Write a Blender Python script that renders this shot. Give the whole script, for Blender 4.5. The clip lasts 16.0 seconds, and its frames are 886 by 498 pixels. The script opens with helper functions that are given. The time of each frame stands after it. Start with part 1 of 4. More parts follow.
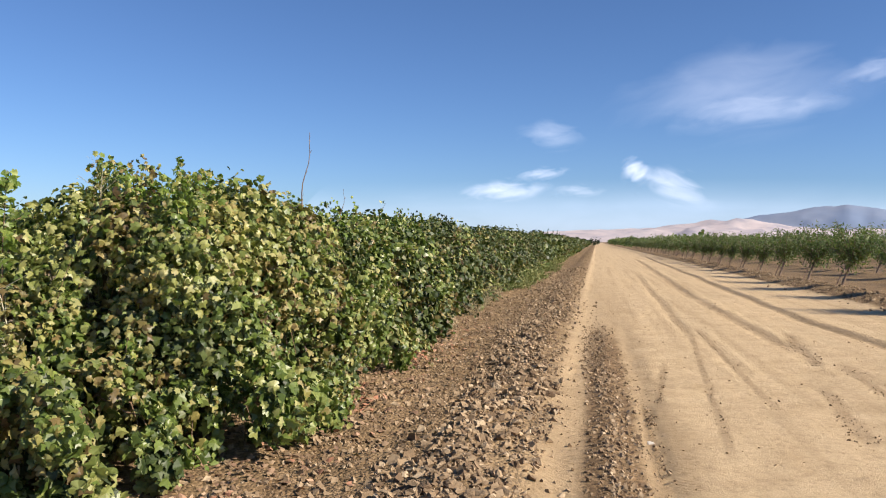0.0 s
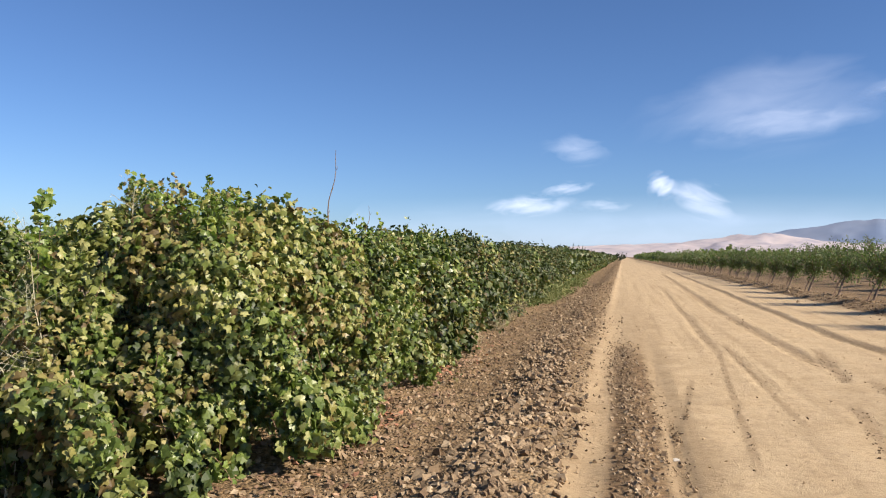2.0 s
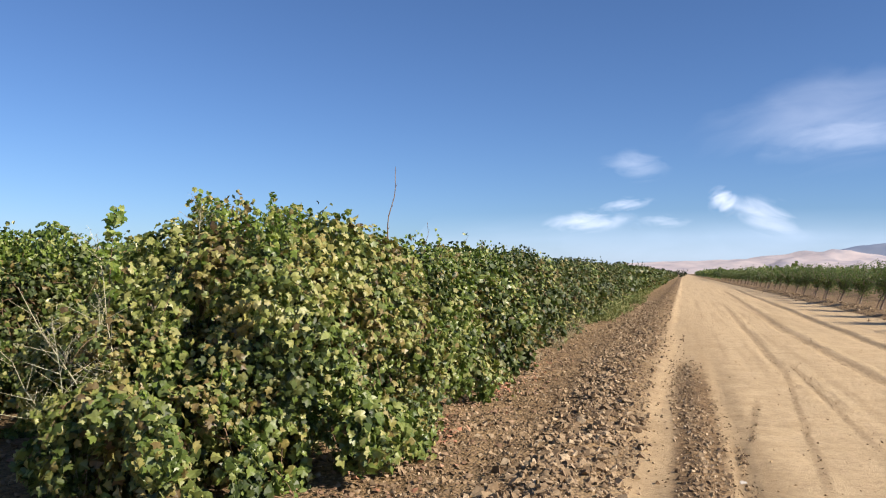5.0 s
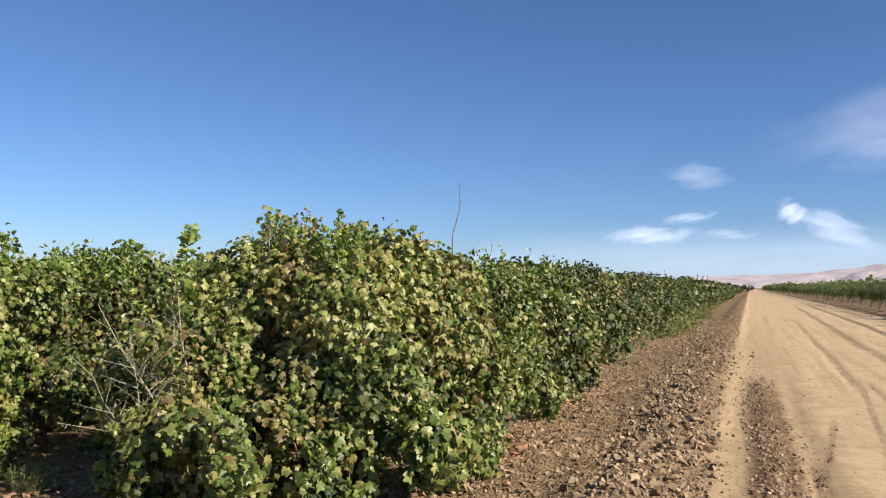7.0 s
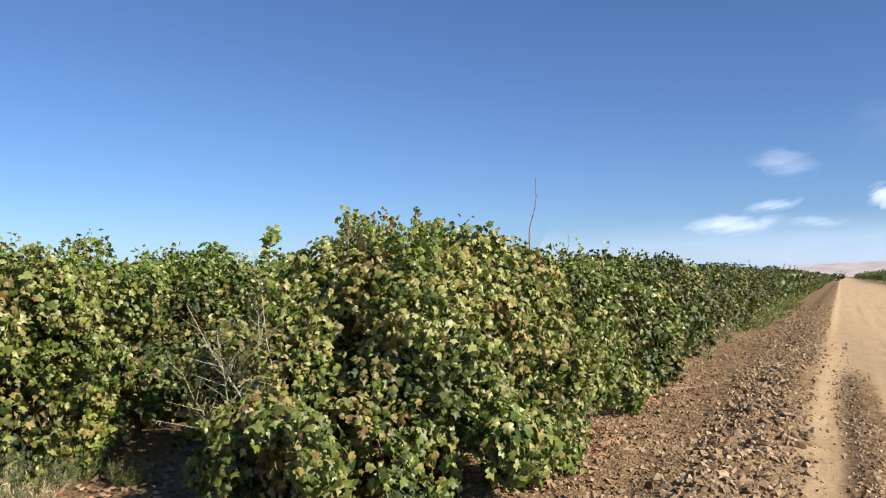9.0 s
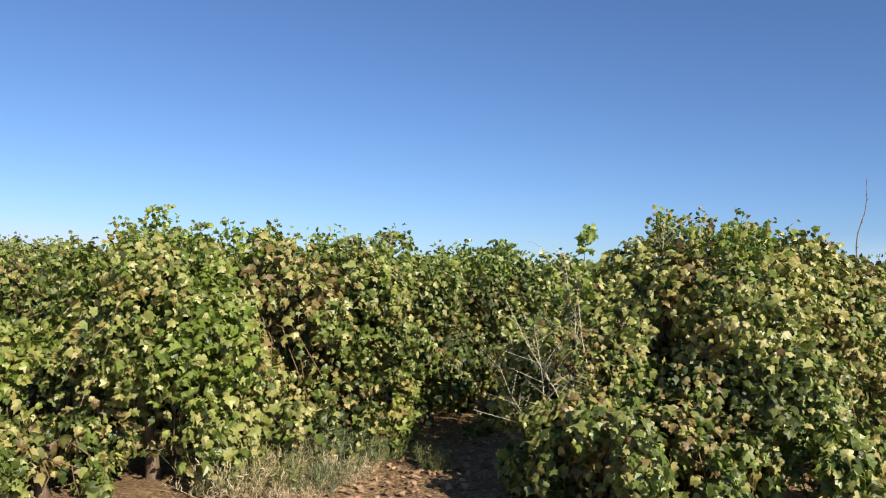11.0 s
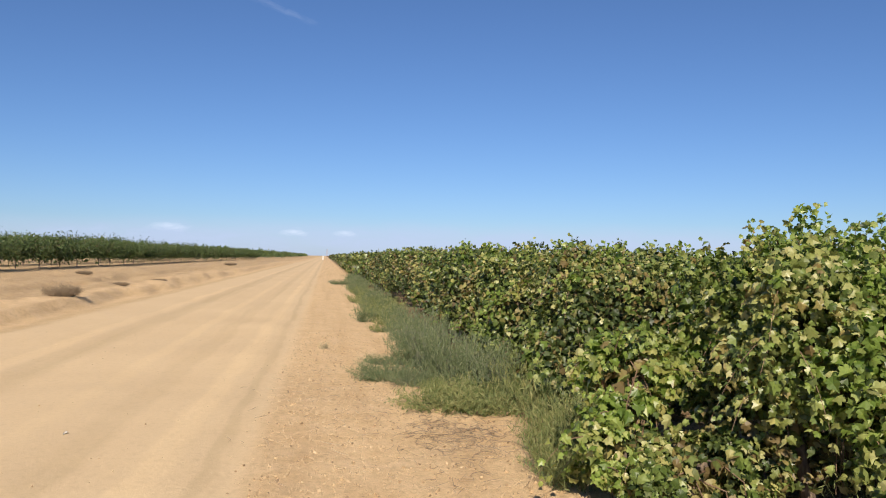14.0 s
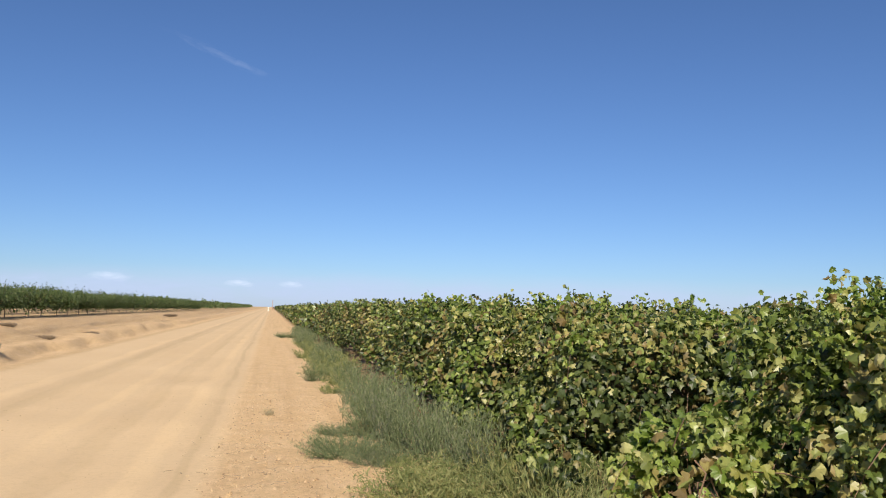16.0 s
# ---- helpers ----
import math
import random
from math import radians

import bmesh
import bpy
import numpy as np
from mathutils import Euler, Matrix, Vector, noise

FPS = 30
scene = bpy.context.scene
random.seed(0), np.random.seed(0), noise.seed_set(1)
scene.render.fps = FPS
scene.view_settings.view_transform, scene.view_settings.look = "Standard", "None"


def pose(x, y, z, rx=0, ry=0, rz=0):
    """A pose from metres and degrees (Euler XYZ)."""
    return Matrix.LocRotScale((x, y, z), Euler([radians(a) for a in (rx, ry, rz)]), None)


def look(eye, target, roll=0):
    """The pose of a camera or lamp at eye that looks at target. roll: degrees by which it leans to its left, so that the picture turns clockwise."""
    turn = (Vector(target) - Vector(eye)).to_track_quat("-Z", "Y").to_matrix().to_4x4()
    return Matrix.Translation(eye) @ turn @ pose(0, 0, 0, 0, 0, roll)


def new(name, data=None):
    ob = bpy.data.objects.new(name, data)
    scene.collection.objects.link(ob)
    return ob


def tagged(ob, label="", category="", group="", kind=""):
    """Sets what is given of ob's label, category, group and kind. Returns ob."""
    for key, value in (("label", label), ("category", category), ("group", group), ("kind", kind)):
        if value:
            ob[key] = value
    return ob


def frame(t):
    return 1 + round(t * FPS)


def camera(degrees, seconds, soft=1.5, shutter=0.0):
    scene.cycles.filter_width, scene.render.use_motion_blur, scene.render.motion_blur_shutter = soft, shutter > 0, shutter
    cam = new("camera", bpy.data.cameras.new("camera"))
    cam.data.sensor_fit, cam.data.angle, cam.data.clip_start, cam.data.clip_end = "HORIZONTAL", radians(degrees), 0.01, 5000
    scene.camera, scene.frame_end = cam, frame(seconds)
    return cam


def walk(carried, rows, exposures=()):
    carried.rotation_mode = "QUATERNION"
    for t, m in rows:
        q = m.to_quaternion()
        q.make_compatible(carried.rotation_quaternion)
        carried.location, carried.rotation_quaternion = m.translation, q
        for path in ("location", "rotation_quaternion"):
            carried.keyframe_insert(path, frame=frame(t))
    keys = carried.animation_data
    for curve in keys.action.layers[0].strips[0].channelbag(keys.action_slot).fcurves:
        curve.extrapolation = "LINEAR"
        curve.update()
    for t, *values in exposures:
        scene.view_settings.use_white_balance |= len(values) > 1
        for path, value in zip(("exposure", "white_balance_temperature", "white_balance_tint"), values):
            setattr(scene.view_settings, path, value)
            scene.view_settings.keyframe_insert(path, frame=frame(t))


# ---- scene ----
# the walk: seconds, eye, turn to the left from +y, tilt up, roll
PATH = (
    (0, -0.006, -0.011, 1.583, 10.86, -0.68, 0.81),
    (0.5, 0.015, -0.025, 1.578, 11.81, -0.66, 0.76),
    (1, 0.015, -0.062, 1.586, 12.00, -0.16, 0.70),
    (1.5, 0.011, -0.039, 1.581, 12.11, 0.19, 0.82),
    (2, 0.009, -0.060, 1.590, 12.67, 0.38, 0.74),
    (2.5, 0.011, -0.042, 1.581, 13.25, 0.46, 0.53),
    (3, 0.011, -0.065, 1.587, 13.65, 0.80, 0.30),
    (5.5, -0.020, -0.070, 1.590, 17.80, 1.59, 0.96),
    (6, -0.032, -0.103, 1.603, 18.88, 1.73, 0.92),
    (6.5, -0.048, -0.075, 1.599, 19.88, 2.11, 0.93),
    (7, -0.056, -0.079, 1.595, 21.02, 2.49, 0.75),
    (7.5, -0.058, -0.074, 1.594, 22.10, 2.50, 0.89),
    (8, -0.057, -0.060, 1.589, 22.68, 2.41, 0.65),
    (8.2, -0.060, -0.070, 1.603, 22.98, 2.29, 0.54),
    (10.3, -0.136, -0.080, 1.600, 35.76, 2.29, 1.24),
    (10.5, -0.274, -0.152, 1.608, 37.23, 2.23, 2.17),
    (11, -0.582, -0.310, 1.567, 43.20, 2.06, 2.41),
    (11.5, -0.767, -0.351, 1.566, 52.88, 1.78, 2.34),
    (12, -0.911, -0.450, 1.587, 61.88, 1.38, 1.58),
    (12.5, -1.029, -0.508, 1.584, 69.26, 1.54, 1.35),
    (13, -1.088, -0.534, 1.597, 73.73, 1.25, 1.20),
    (13.5, -1.194, -0.518, 1.581, 77.99, 0.91, 0.85),
    (14, -1.365, -0.514, 1.622, 81.65, 0.63, 1.11),
    (14.5, -1.668, -0.541, 1.657, 82.77, 1.37, 1.83),
    (15, -1.994, -0.598, 1.651, 82.84, 1.90, 0.86),
    (15.5, -2.424, -0.541, 1.649, 82.08, 2.06, 0.88),
    (16, -2.812, -0.533, 1.651, 77.99, 4.42, 1.38),
)


def aim(x, y, z, yaw, pitch, roll):
    a, b = radians(yaw), radians(pitch)
    way = Vector((-math.sin(a) * math.cos(b), math.cos(a) * math.cos(b), math.sin(b)))
    eye = Vector((x, y, z))
    return look(eye, eye + 10 * way, roll)


cam = camera(58.0, 16.0, soft=1.1)
LIGHT = ((0, 0.75), (3, 0.72), (5.5, 0.71), (7, 0.68), (8.2, 0.74), (10.3, 0.76), (11.5, 0.72), (12.5, 0.33), (13.1, 0.31), (14, 0.4), (14.5, 0.45), (16, 0.45))
walk(cam, [(r[0], aim(*r[1:])) for r in PATH], [(t, stops, 6230 if 9 < t < 13.5 else 6110, 15) for t, stops in LIGHT])

# ---- sky and sun ----
SUN_AZ, SUN_EL = radians(-13), radians(33)     # the sun's bearing from +x, and its height
world = bpy.data.worlds.new("sky")
scene.world = world
world.use_nodes = True
wn, wl = world.node_tree.nodes, world.node_tree.links
sky = wn.new("ShaderNodeTexSky")
sky.sky_type = "NISHITA"
sky.sun_disc = False
sky.sun_elevation = SUN_EL
sky.sun_rotation = math.pi / 2 - SUN_AZ
sky.altitude = 1500
sky.air_density, sky.dust_density, sky.ozone_density = 1.0, 1.1, 7.0
wl.new(sky.outputs[0], wn["Background"].inputs[0])
wn["Background"].inputs[1].default_value = 0.07
sun = new("sun", bpy.data.lights.new("sun", "SUN"))
sun.data.energy, sun.data.angle, sun.data.color = 5.0, radians(0.55), (1.0, 0.86, 0.66)
sun_way = Vector((math.cos(SUN_AZ) * math.cos(SUN_EL), math.sin(SUN_AZ) * math.cos(SUN_EL), math.sin(SUN_EL)))
sun.matrix_world = look(sun_way * 50, (0, 0, 0))

rng = np.random.default_rng(7)


# ---- mesh helpers ----
def mesh_of(name, verts, faces, material=None, smooth=False):
    """A mesh from an array of points and an array of faces that all have as many corners."""
    verts, faces = np.asarray(verts, np.float32), np.asarray(faces, np.int32)
    me = bpy.data.meshes.new(name)
    n, k = faces.shape
    me.vertices.add(len(verts))
    me.vertices.foreach_set("co", verts.ravel())
    me.loops.add(n * k)
    me.loops.foreach_set("vertex_index", faces.ravel())
    me.polygons.add(n)
    me.polygons.foreach_set("loop_start", np.arange(0, n * k, k, dtype=np.int32))
    me.polygons.foreach_set("loop_total", np.full(n, k, np.int32))
    me.polygons.foreach_set("use_smooth", np.full(n, bool(smooth)))
    me.update(calc_edges=True)
    if material:
        me.materials.append(material)
    return me


def piece(name, me, parent=None, label="", m=None):
    ob = new(name, me)
    if parent is not None:
        ob.parent = parent
    if m is not None:
        ob.matrix_basis = m
    return tagged(ob, label=label)


def empty(name, m, label, category, group="", kind=""):
    ob = new(name)
    ob.empty_display_size = 0.2
    ob.matrix_basis = m
    return tagged(ob, label, category, group, kind)


def unit(a):
    return a / np.maximum(np.linalg.norm(a, axis=-1, keepdims=True), 1e-9)


def joined(parts):
    """Several (verts, faces) with the same corner count in one."""
    vs, fs, n = [], [], 0
    for v, f in parts:
        vs.append(v), fs.append(np.asarray(f) + n)
        n += len(v)
    return np.concatenate(vs), np.concatenate(fs)


def tube(path, radii, sides=5):
    """Quads of a tube along a path of points."""
    path = np.asarray(path, float)
    way = unit(np.gradient(path, axis=0))
    ref = np.where(np.abs(way[:, 2:3]) > 0.9, (1.0, 0, 0), (0, 0, 1.0))
    a = unit(np.cross(way, ref))
    b = np.cross(way, a)
    ang = np.arange(sides) * 2 * np.pi / sides
    r = np.asarray(radii, float)[:, None, None]
    v = path[:, None] + r * (np.cos(ang)[None, :, None] * a[:, None] + np.sin(ang)[None, :, None] * b[:, None])
    n = len(path)
    i, j = np.meshgrid(np.arange(n - 1), np.arange(sides), indexing="ij")
    k = (j + 1) % sides
    f = np.stack([i * sides + j, i * sides + k, (i + 1) * sides + k, (i + 1) * sides + j], -1).reshape(-1, 4)
    return v.reshape(-1, 3), f


def value_noise(x, y, seed=0):
    """Smooth noise from -1 to 1 for arrays."""
    xi, yi = np.floor(x).astype(np.int64), np.floor(y).astype(np.int64)
    u, v = x - xi, y - yi
    u, v = u * u * (3 - 2 * u), v * v * (3 - 2 * v)

    def h(a, b):
        n = (a * 374761393 + b * 668265263 + seed * 1442695041) & 0x7FFFFFFF
        n = ((n ^ (n >> 13)) * 1274126177) & 0x7FFFFFFF
        return ((n ^ (n >> 16)) & 0xFFFF) / 32767.5 - 1
    return (h(xi, yi) * (1 - u) + h(xi + 1, yi) * u) * (1 - v) + (h(xi, yi + 1) * (1 - u) + h(xi + 1, yi + 1) * u) * v


def bump_line(d, half):
    """A smooth hump of height 1 at d = 0 that ends at half."""
    return np.clip(1 - (d / half) ** 2, 0, 1) ** 2


# ---- materials ----
def material(name):
    m = bpy.data.materials.new(name)
    m.use_nodes = True
    nt = m.node_tree
    return m, nt, nt.nodes, nt.links, nt.nodes["Principled BSDF"]


def noise_node(nt, vector, scale, detail=4.0, rough=0.55):
    n = nt.nodes.new("ShaderNodeTexNoise")
    n.inputs["Scale"].default_value, n.inputs["Detail"].default_value, n.inputs["Roughness"].default_value = scale, detail, rough
    nt.links.new(vector, n.inputs["Vector"])
    return n.outputs["Fac"]


def ramp(nt, fac, stops):
    r = nt.nodes.new("ShaderNodeValToRGB")
    e = r.color_ramp.elements
    while len(e) < len(stops):
        e.new(0.5)
    for el, (p, c) in zip(e, stops):
        el.position, el.color = p, (*c, 1)
    nt.links.new(fac, r.inputs[0])
    return r.outputs[0]


def mix(nt, fac, a, b, blend="MIX"):
    n = nt.nodes.new("ShaderNodeMix")
    n.data_type, n.blend_type = "RGBA", blend
    for v, i in ((fac, 0), (a, 6), (b, 7)):
        if hasattr(v, "is_output"):
            nt.links.new(v, n.inputs[i])
        else:
            n.inputs[i].default_value = v if i == 0 else (*v, 1)
    return n.outputs[2]


def calc(nt, op, a, b=0.0, c=0.0, clamp=False):
    n = nt.nodes.new("ShaderNodeMath")
    n.operation, n.use_clamp = op, clamp
    for v, i in ((a, 0), (b, 1), (c, 2)):
        if hasattr(v, "is_output"):
            nt.links.new(v, n.inputs[i])
        else:
            n.inputs[i].default_value = v
    return n.outputs[0]


def band(nt, v, lo, hi, soft):
    """1 where v lies between lo and hi, with soft edges."""
    up = calc(nt, "MULTIPLY_ADD", v, 1 / soft, 0.5 - lo / soft, clamp=True)
    down = calc(nt, "MULTIPLY_ADD", v, -1 / soft, 0.5 + hi / soft, clamp=True)
    return calc(nt, "MULTIPLY", up, down)


def bump(nt, height, strength, distance, to):
    b = nt.nodes.new("ShaderNodeBump")
    b.inputs["Strength"].default_value, b.inputs["Distance"].default_value = strength, distance
    nt.links.new(height, b.inputs["Height"])
    nt.links.new(b.outputs[0], to.inputs["Normal"])


def leaf_material(name, stops, patch_stops, patch=0.25, through_light=0.35, dusty=0.5):
    """Leaves: each one its own tint, some regions of the plant turning."""
    m, nt, nodes, links, p = material(name)
    geo, tex, info = nodes.new("ShaderNodeNewGeometry"), nodes.new("ShaderNodeTexCoord"), nodes.new("ShaderNodeObjectInfo")
    own = ramp(nt, geo.outputs["Random Per Island"], stops)
    add = nodes.new("ShaderNodeVectorMath")
    add.operation = "MULTIPLY_ADD"
    links.new(info.outputs["Random"], add.inputs[0])
    add.inputs[1].default_value = (31, 17, 9)
    links.new(tex.outputs["Object"], add.inputs[2])
    area = noise_node(nt, add.outputs[0], 1.7, 3)
    shifted = calc(nt, "FRACT", calc(nt, "MULTIPLY", geo.outputs["Random Per Island"], 7.31))
    turned = ramp(nt, shifted, patch_stops)
    where = calc(nt, "MULTIPLY_ADD", area, 5.0, -2.9 + patch * 1.4, clamp=True)
    pick = calc(nt, "LESS_THAN", calc(nt, "FRACT", calc(nt, "MULTIPLY", geo.outputs["Random Per Island"], 13.7)), where)
    col = mix(nt, pick, own, turned)
    fine = noise_node(nt, tex.outputs["Object"], 38, 3)
    col = mix(nt, 0.35, col, ramp(nt, fine, [(0.3, (0.45, 0.45, 0.45)), (0.7, (1, 1, 1))]), "MULTIPLY")
    links.new(col, p.inputs["Base Color"])
    p.inputs["Roughness"].default_value = dusty
    p.inputs["Specular IOR Level"].default_value = 0.5
    tr = nodes.new("ShaderNodeBsdfTranslucent")
    bright = mix(nt, 1.0, col, (1.0, 1.15, 0.55), "MULTIPLY")
    links.new(bright, tr.inputs["Color"])
    sh = nodes.new("ShaderNodeMixShader")
    sh.inputs[0].default_value = through_light
    links.new(p.outputs[0], sh.inputs[1]), links.new(tr.outputs[0], sh.inputs[2])
    links.new(sh.outputs[0], nodes["Material Output"].inputs[0])
    return m


# vine foliage: fresh, paling, browning, deep green (also painted in for shade) and the young tips
VINE_LEAF = leaf_material("vine_leaf", [(0.0, (0.065, 0.1, 0.02)), (0.4, (0.125, 0.18, 0.036)), (0.75, (0.2, 0.26, 0.06)), (0.93, (0.31, 0.35, 0.11)), (1.0, (0.46, 0.46, 0.2))],
                          [(0.0, (0.2, 0.14, 0.05)), (0.4, (0.3, 0.27, 0.085)), (1.0, (0.36, 0.37, 0.11))], 0.2, 0.26, 0.4)
VINE_PALE = leaf_material("paling_vine_leaf", [(0.0, (0.12, 0.155, 0.036)), (0.35, (0.235, 0.27, 0.07)), (0.7, (0.35, 0.365, 0.115)), (1.0, (0.5, 0.48, 0.21))],
                          [(0.0, (0.27, 0.2, 0.07)), (0.4, (0.37, 0.33, 0.11)), (1.0, (0.45, 0.43, 0.14))], 0.25, 0.28, 0.42)
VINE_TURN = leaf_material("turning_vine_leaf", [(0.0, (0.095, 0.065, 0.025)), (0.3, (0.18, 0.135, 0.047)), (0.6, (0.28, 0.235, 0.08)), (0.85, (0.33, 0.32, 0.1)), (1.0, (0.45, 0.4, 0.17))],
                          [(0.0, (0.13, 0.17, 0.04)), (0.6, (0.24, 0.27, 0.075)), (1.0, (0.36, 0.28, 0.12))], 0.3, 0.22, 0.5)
VINE_DEEP_SHADE = leaf_material("deep_shade_vine_leaf", [(0.0, (0.03, 0.05, 0.011)), (0.5, (0.058, 0.088, 0.02)), (0.8, (0.1, 0.13, 0.034)), (0.95, (0.14, 0.16, 0.048)), (1.0, (0.22, 0.22, 0.085))],
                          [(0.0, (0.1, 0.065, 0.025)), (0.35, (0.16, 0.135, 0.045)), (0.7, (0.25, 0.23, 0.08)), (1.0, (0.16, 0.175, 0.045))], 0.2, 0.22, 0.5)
VINE_YOUNG = leaf_material("young_vine_leaf", [(0.0, (0.12, 0.19, 0.032)), (0.4, (0.2, 0.285, 0.05)), (0.75, (0.3, 0.385, 0.085)), (1.0, (0.44, 0.5, 0.16))],
                           [(0.0, (0.24, 0.22, 0.06)), (0.6, (0.36, 0.38, 0.1)), (1.0, (0.28, 0.35, 0.07))], 0.2, 0.4, 0.4)
FOLIAGE = [VINE_LEAF, VINE_PALE, VINE_TURN, VINE_DEEP_SHADE, VINE_YOUNG]
ORCHARD_LEAF = leaf_material("young_almond_leaf", [(0.0, (0.085, 0.13, 0.042)), (0.6, (0.14, 0.195, 0.068)), (1.0, (0.22, 0.265, 0.105))], [(0.0, (0.16, 0.19, 0.07)), (1.0, (0.26, 0.27, 0.11))], 0.2, 0.45)
DARK_LEAF = leaf_material("almond_leaf", [(0.0, (0.06, 0.1, 0.028)), (0.6, (0.095, 0.145, 0.042)), (1.0, (0.15, 0.19, 0.065))], [(0.0, (0.1, 0.13, 0.035)), (1.0, (0.17, 0.17, 0.065))], 0.15, 0.3, 0.6)
DARKEST_LEAF = leaf_material("far_dark_leaf", [(0.0, (0.02, 0.035, 0.015)), (1.0, (0.04, 0.055, 0.025))], [(0.0, (0.02, 0.03, 0.012)), (1.0, (0.04, 0.05, 0.02))], 0.1, 0.1, 0.95)
WEED_GREEN = leaf_material("weed_green", [(0.0, (0.11, 0.15, 0.04)), (0.6, (0.2, 0.23, 0.075)), (1.0, (0.32, 0.32, 0.13))], [(0.0, (0.34, 0.3, 0.12)), (1.0, (0.24, 0.27, 0.09))], 0.3, 0.25, 0.7)
WEED_GREY = leaf_material("weed_grey", [(0.0, (0.08, 0.115, 0.045)), (0.6, (0.15, 0.19, 0.08)), (1.0, (0.26, 0.29, 0.15))], [(0.0, (0.2, 0.2, 0.13)), (1.0, (0.15, 0.18, 0.11))], 0.2, 0.2, 0.8)
DRY_STRAW = leaf_material("dry_straw", [(0.0, (0.3, 0.24, 0.13)), (0.6, (0.44, 0.37, 0.22)), (1.0, (0.6, 0.53, 0.36))], [(0.0, (0.35, 0.27, 0.18)), (1.0, (0.5, 0.43, 0.3))], 0.3, 0.15, 0.8)
PALE_STALK = leaf_material("pale_stalk", [(0.0, (0.36, 0.34, 0.21)), (1.0, (0.58, 0.54, 0.38))], [(0.0, (0.45, 0.46, 0.3)), (1.0, (0.66, 0.64, 0.46))], 0.3, 0.1, 0.8)
LITTER = leaf_material("leaf_litter", [(0.0, (0.17, 0.1, 0.06)), (0.5, (0.3, 0.19, 0.11)), (1.0, (0.44, 0.32, 0.2))], [(0.0, (0.4, 0.18, 0.1)), (1.0, (0.5, 0.32, 0.2))], 0.2, 0.1, 0.8)


def bark_material(name, dark, light, scale):
    m, nt, nodes, links, p = material(name)
    tex = nodes.new("ShaderNodeTexCoord")
    mp = nodes.new("ShaderNodeMapping")
    mp.inputs["Scale"].default_value = (1, 1, 0.2)
    links.new(tex.outputs["Object"], mp.inputs[0])
    n = noise_node(nt, mp.outputs[0], scale, 5)
    links.new(ramp(nt, n, [(0.3, dark), (0.7, light)]), p.inputs["Base Color"])
    p.inputs["Roughness"].default_value = 0.85
    bump(nt, n, 0.6, 0.01, p)
    return m


VINE_BARK = bark_material("vine_bark", (0.05, 0.035, 0.025), (0.2, 0.15, 0.1), 40)
CANE_BARK = bark_material("cane_bark", (0.1, 0.06, 0.035), (0.24, 0.16, 0.09), 60)
TREE_BARK = bark_material("tree_bark", (0.1, 0.07, 0.05), (0.3, 0.22, 0.16), 30)
STAKE_WOOD = bark_material("stake_wood", (0.25, 0.15, 0.1), (0.42, 0.3, 0.22), 30)


def stone_material(name, tones):
    m, nt, nodes, links, p = material(name)
    geo, info, tex = nodes.new("ShaderNodeNewGeometry"), nodes.new("ShaderNodeObjectInfo"), nodes.new("ShaderNodeTexCoord")
    r = calc(nt, "FRACT", calc(nt, "ADD", geo.outputs["Random Per Island"], info.outputs["Random"]))
    base = ramp(nt, r, list(zip((0.0, 0.5, 0.85, 1.0), tones)))
    n = noise_node(nt, tex.outputs["Object"], 45, 5)
    links.new(mix(nt, 0.5, base, ramp(nt, n, [(0.3, (0.5, 0.5, 0.5)), (0.7, (1, 1, 1))]), "MULTIPLY"), p.inputs["Base Color"])
    p.inputs["Roughness"].default_value = 0.95
    bump(nt, n, 0.45, 0.012, p)
    return m


STONE = stone_material("clod_stone", ((0.16, 0.105, 0.058), (0.28, 0.2, 0.115), (0.37, 0.275, 0.165), (0.5, 0.39, 0.25)))
SAND_CLOD = stone_material("sand_clod", ((0.26, 0.175, 0.09), (0.44, 0.31, 0.165), (0.54, 0.39, 0.215), (0.62, 0.46, 0.27)))


# wheel marks on the first road: x at the near end, x at the far end, near y, far y, half width, depth
TRACKS = ((0.42, 0.48, 4.2, 8.2, 0.05, 0.035), (0.62, 0.92, 8.2, 11.0, 0.04, 0.015), (1.75, 1.83, 8.1, 15.2, 0.06, 0.03), (1.05, 1.6, 6.5, 14.0, 0.05, 0.012),
          (1.58, 1.95, 14.0, 40.0, 0.1, 0.025), (2.92, 2.75, 12.8, 22.0, 0.16, 0.03), (2.75, 3.6, 22.0, 75.0, 0.2, 0.03), (2.9, 3.25, 11.3, 14.6, 0.1, 0.02),
          (3.05, 3.2, 8.8, 11.4, 0.08, 0.02), (2.2, 2.5, 7.0, 9.5, 0.1, 0.012), (4.6, 4.25, 9.0, 19.0, 0.16, 0.05), (4.25, 5.2, 19.0, 90.0, 0.18, 0.05))


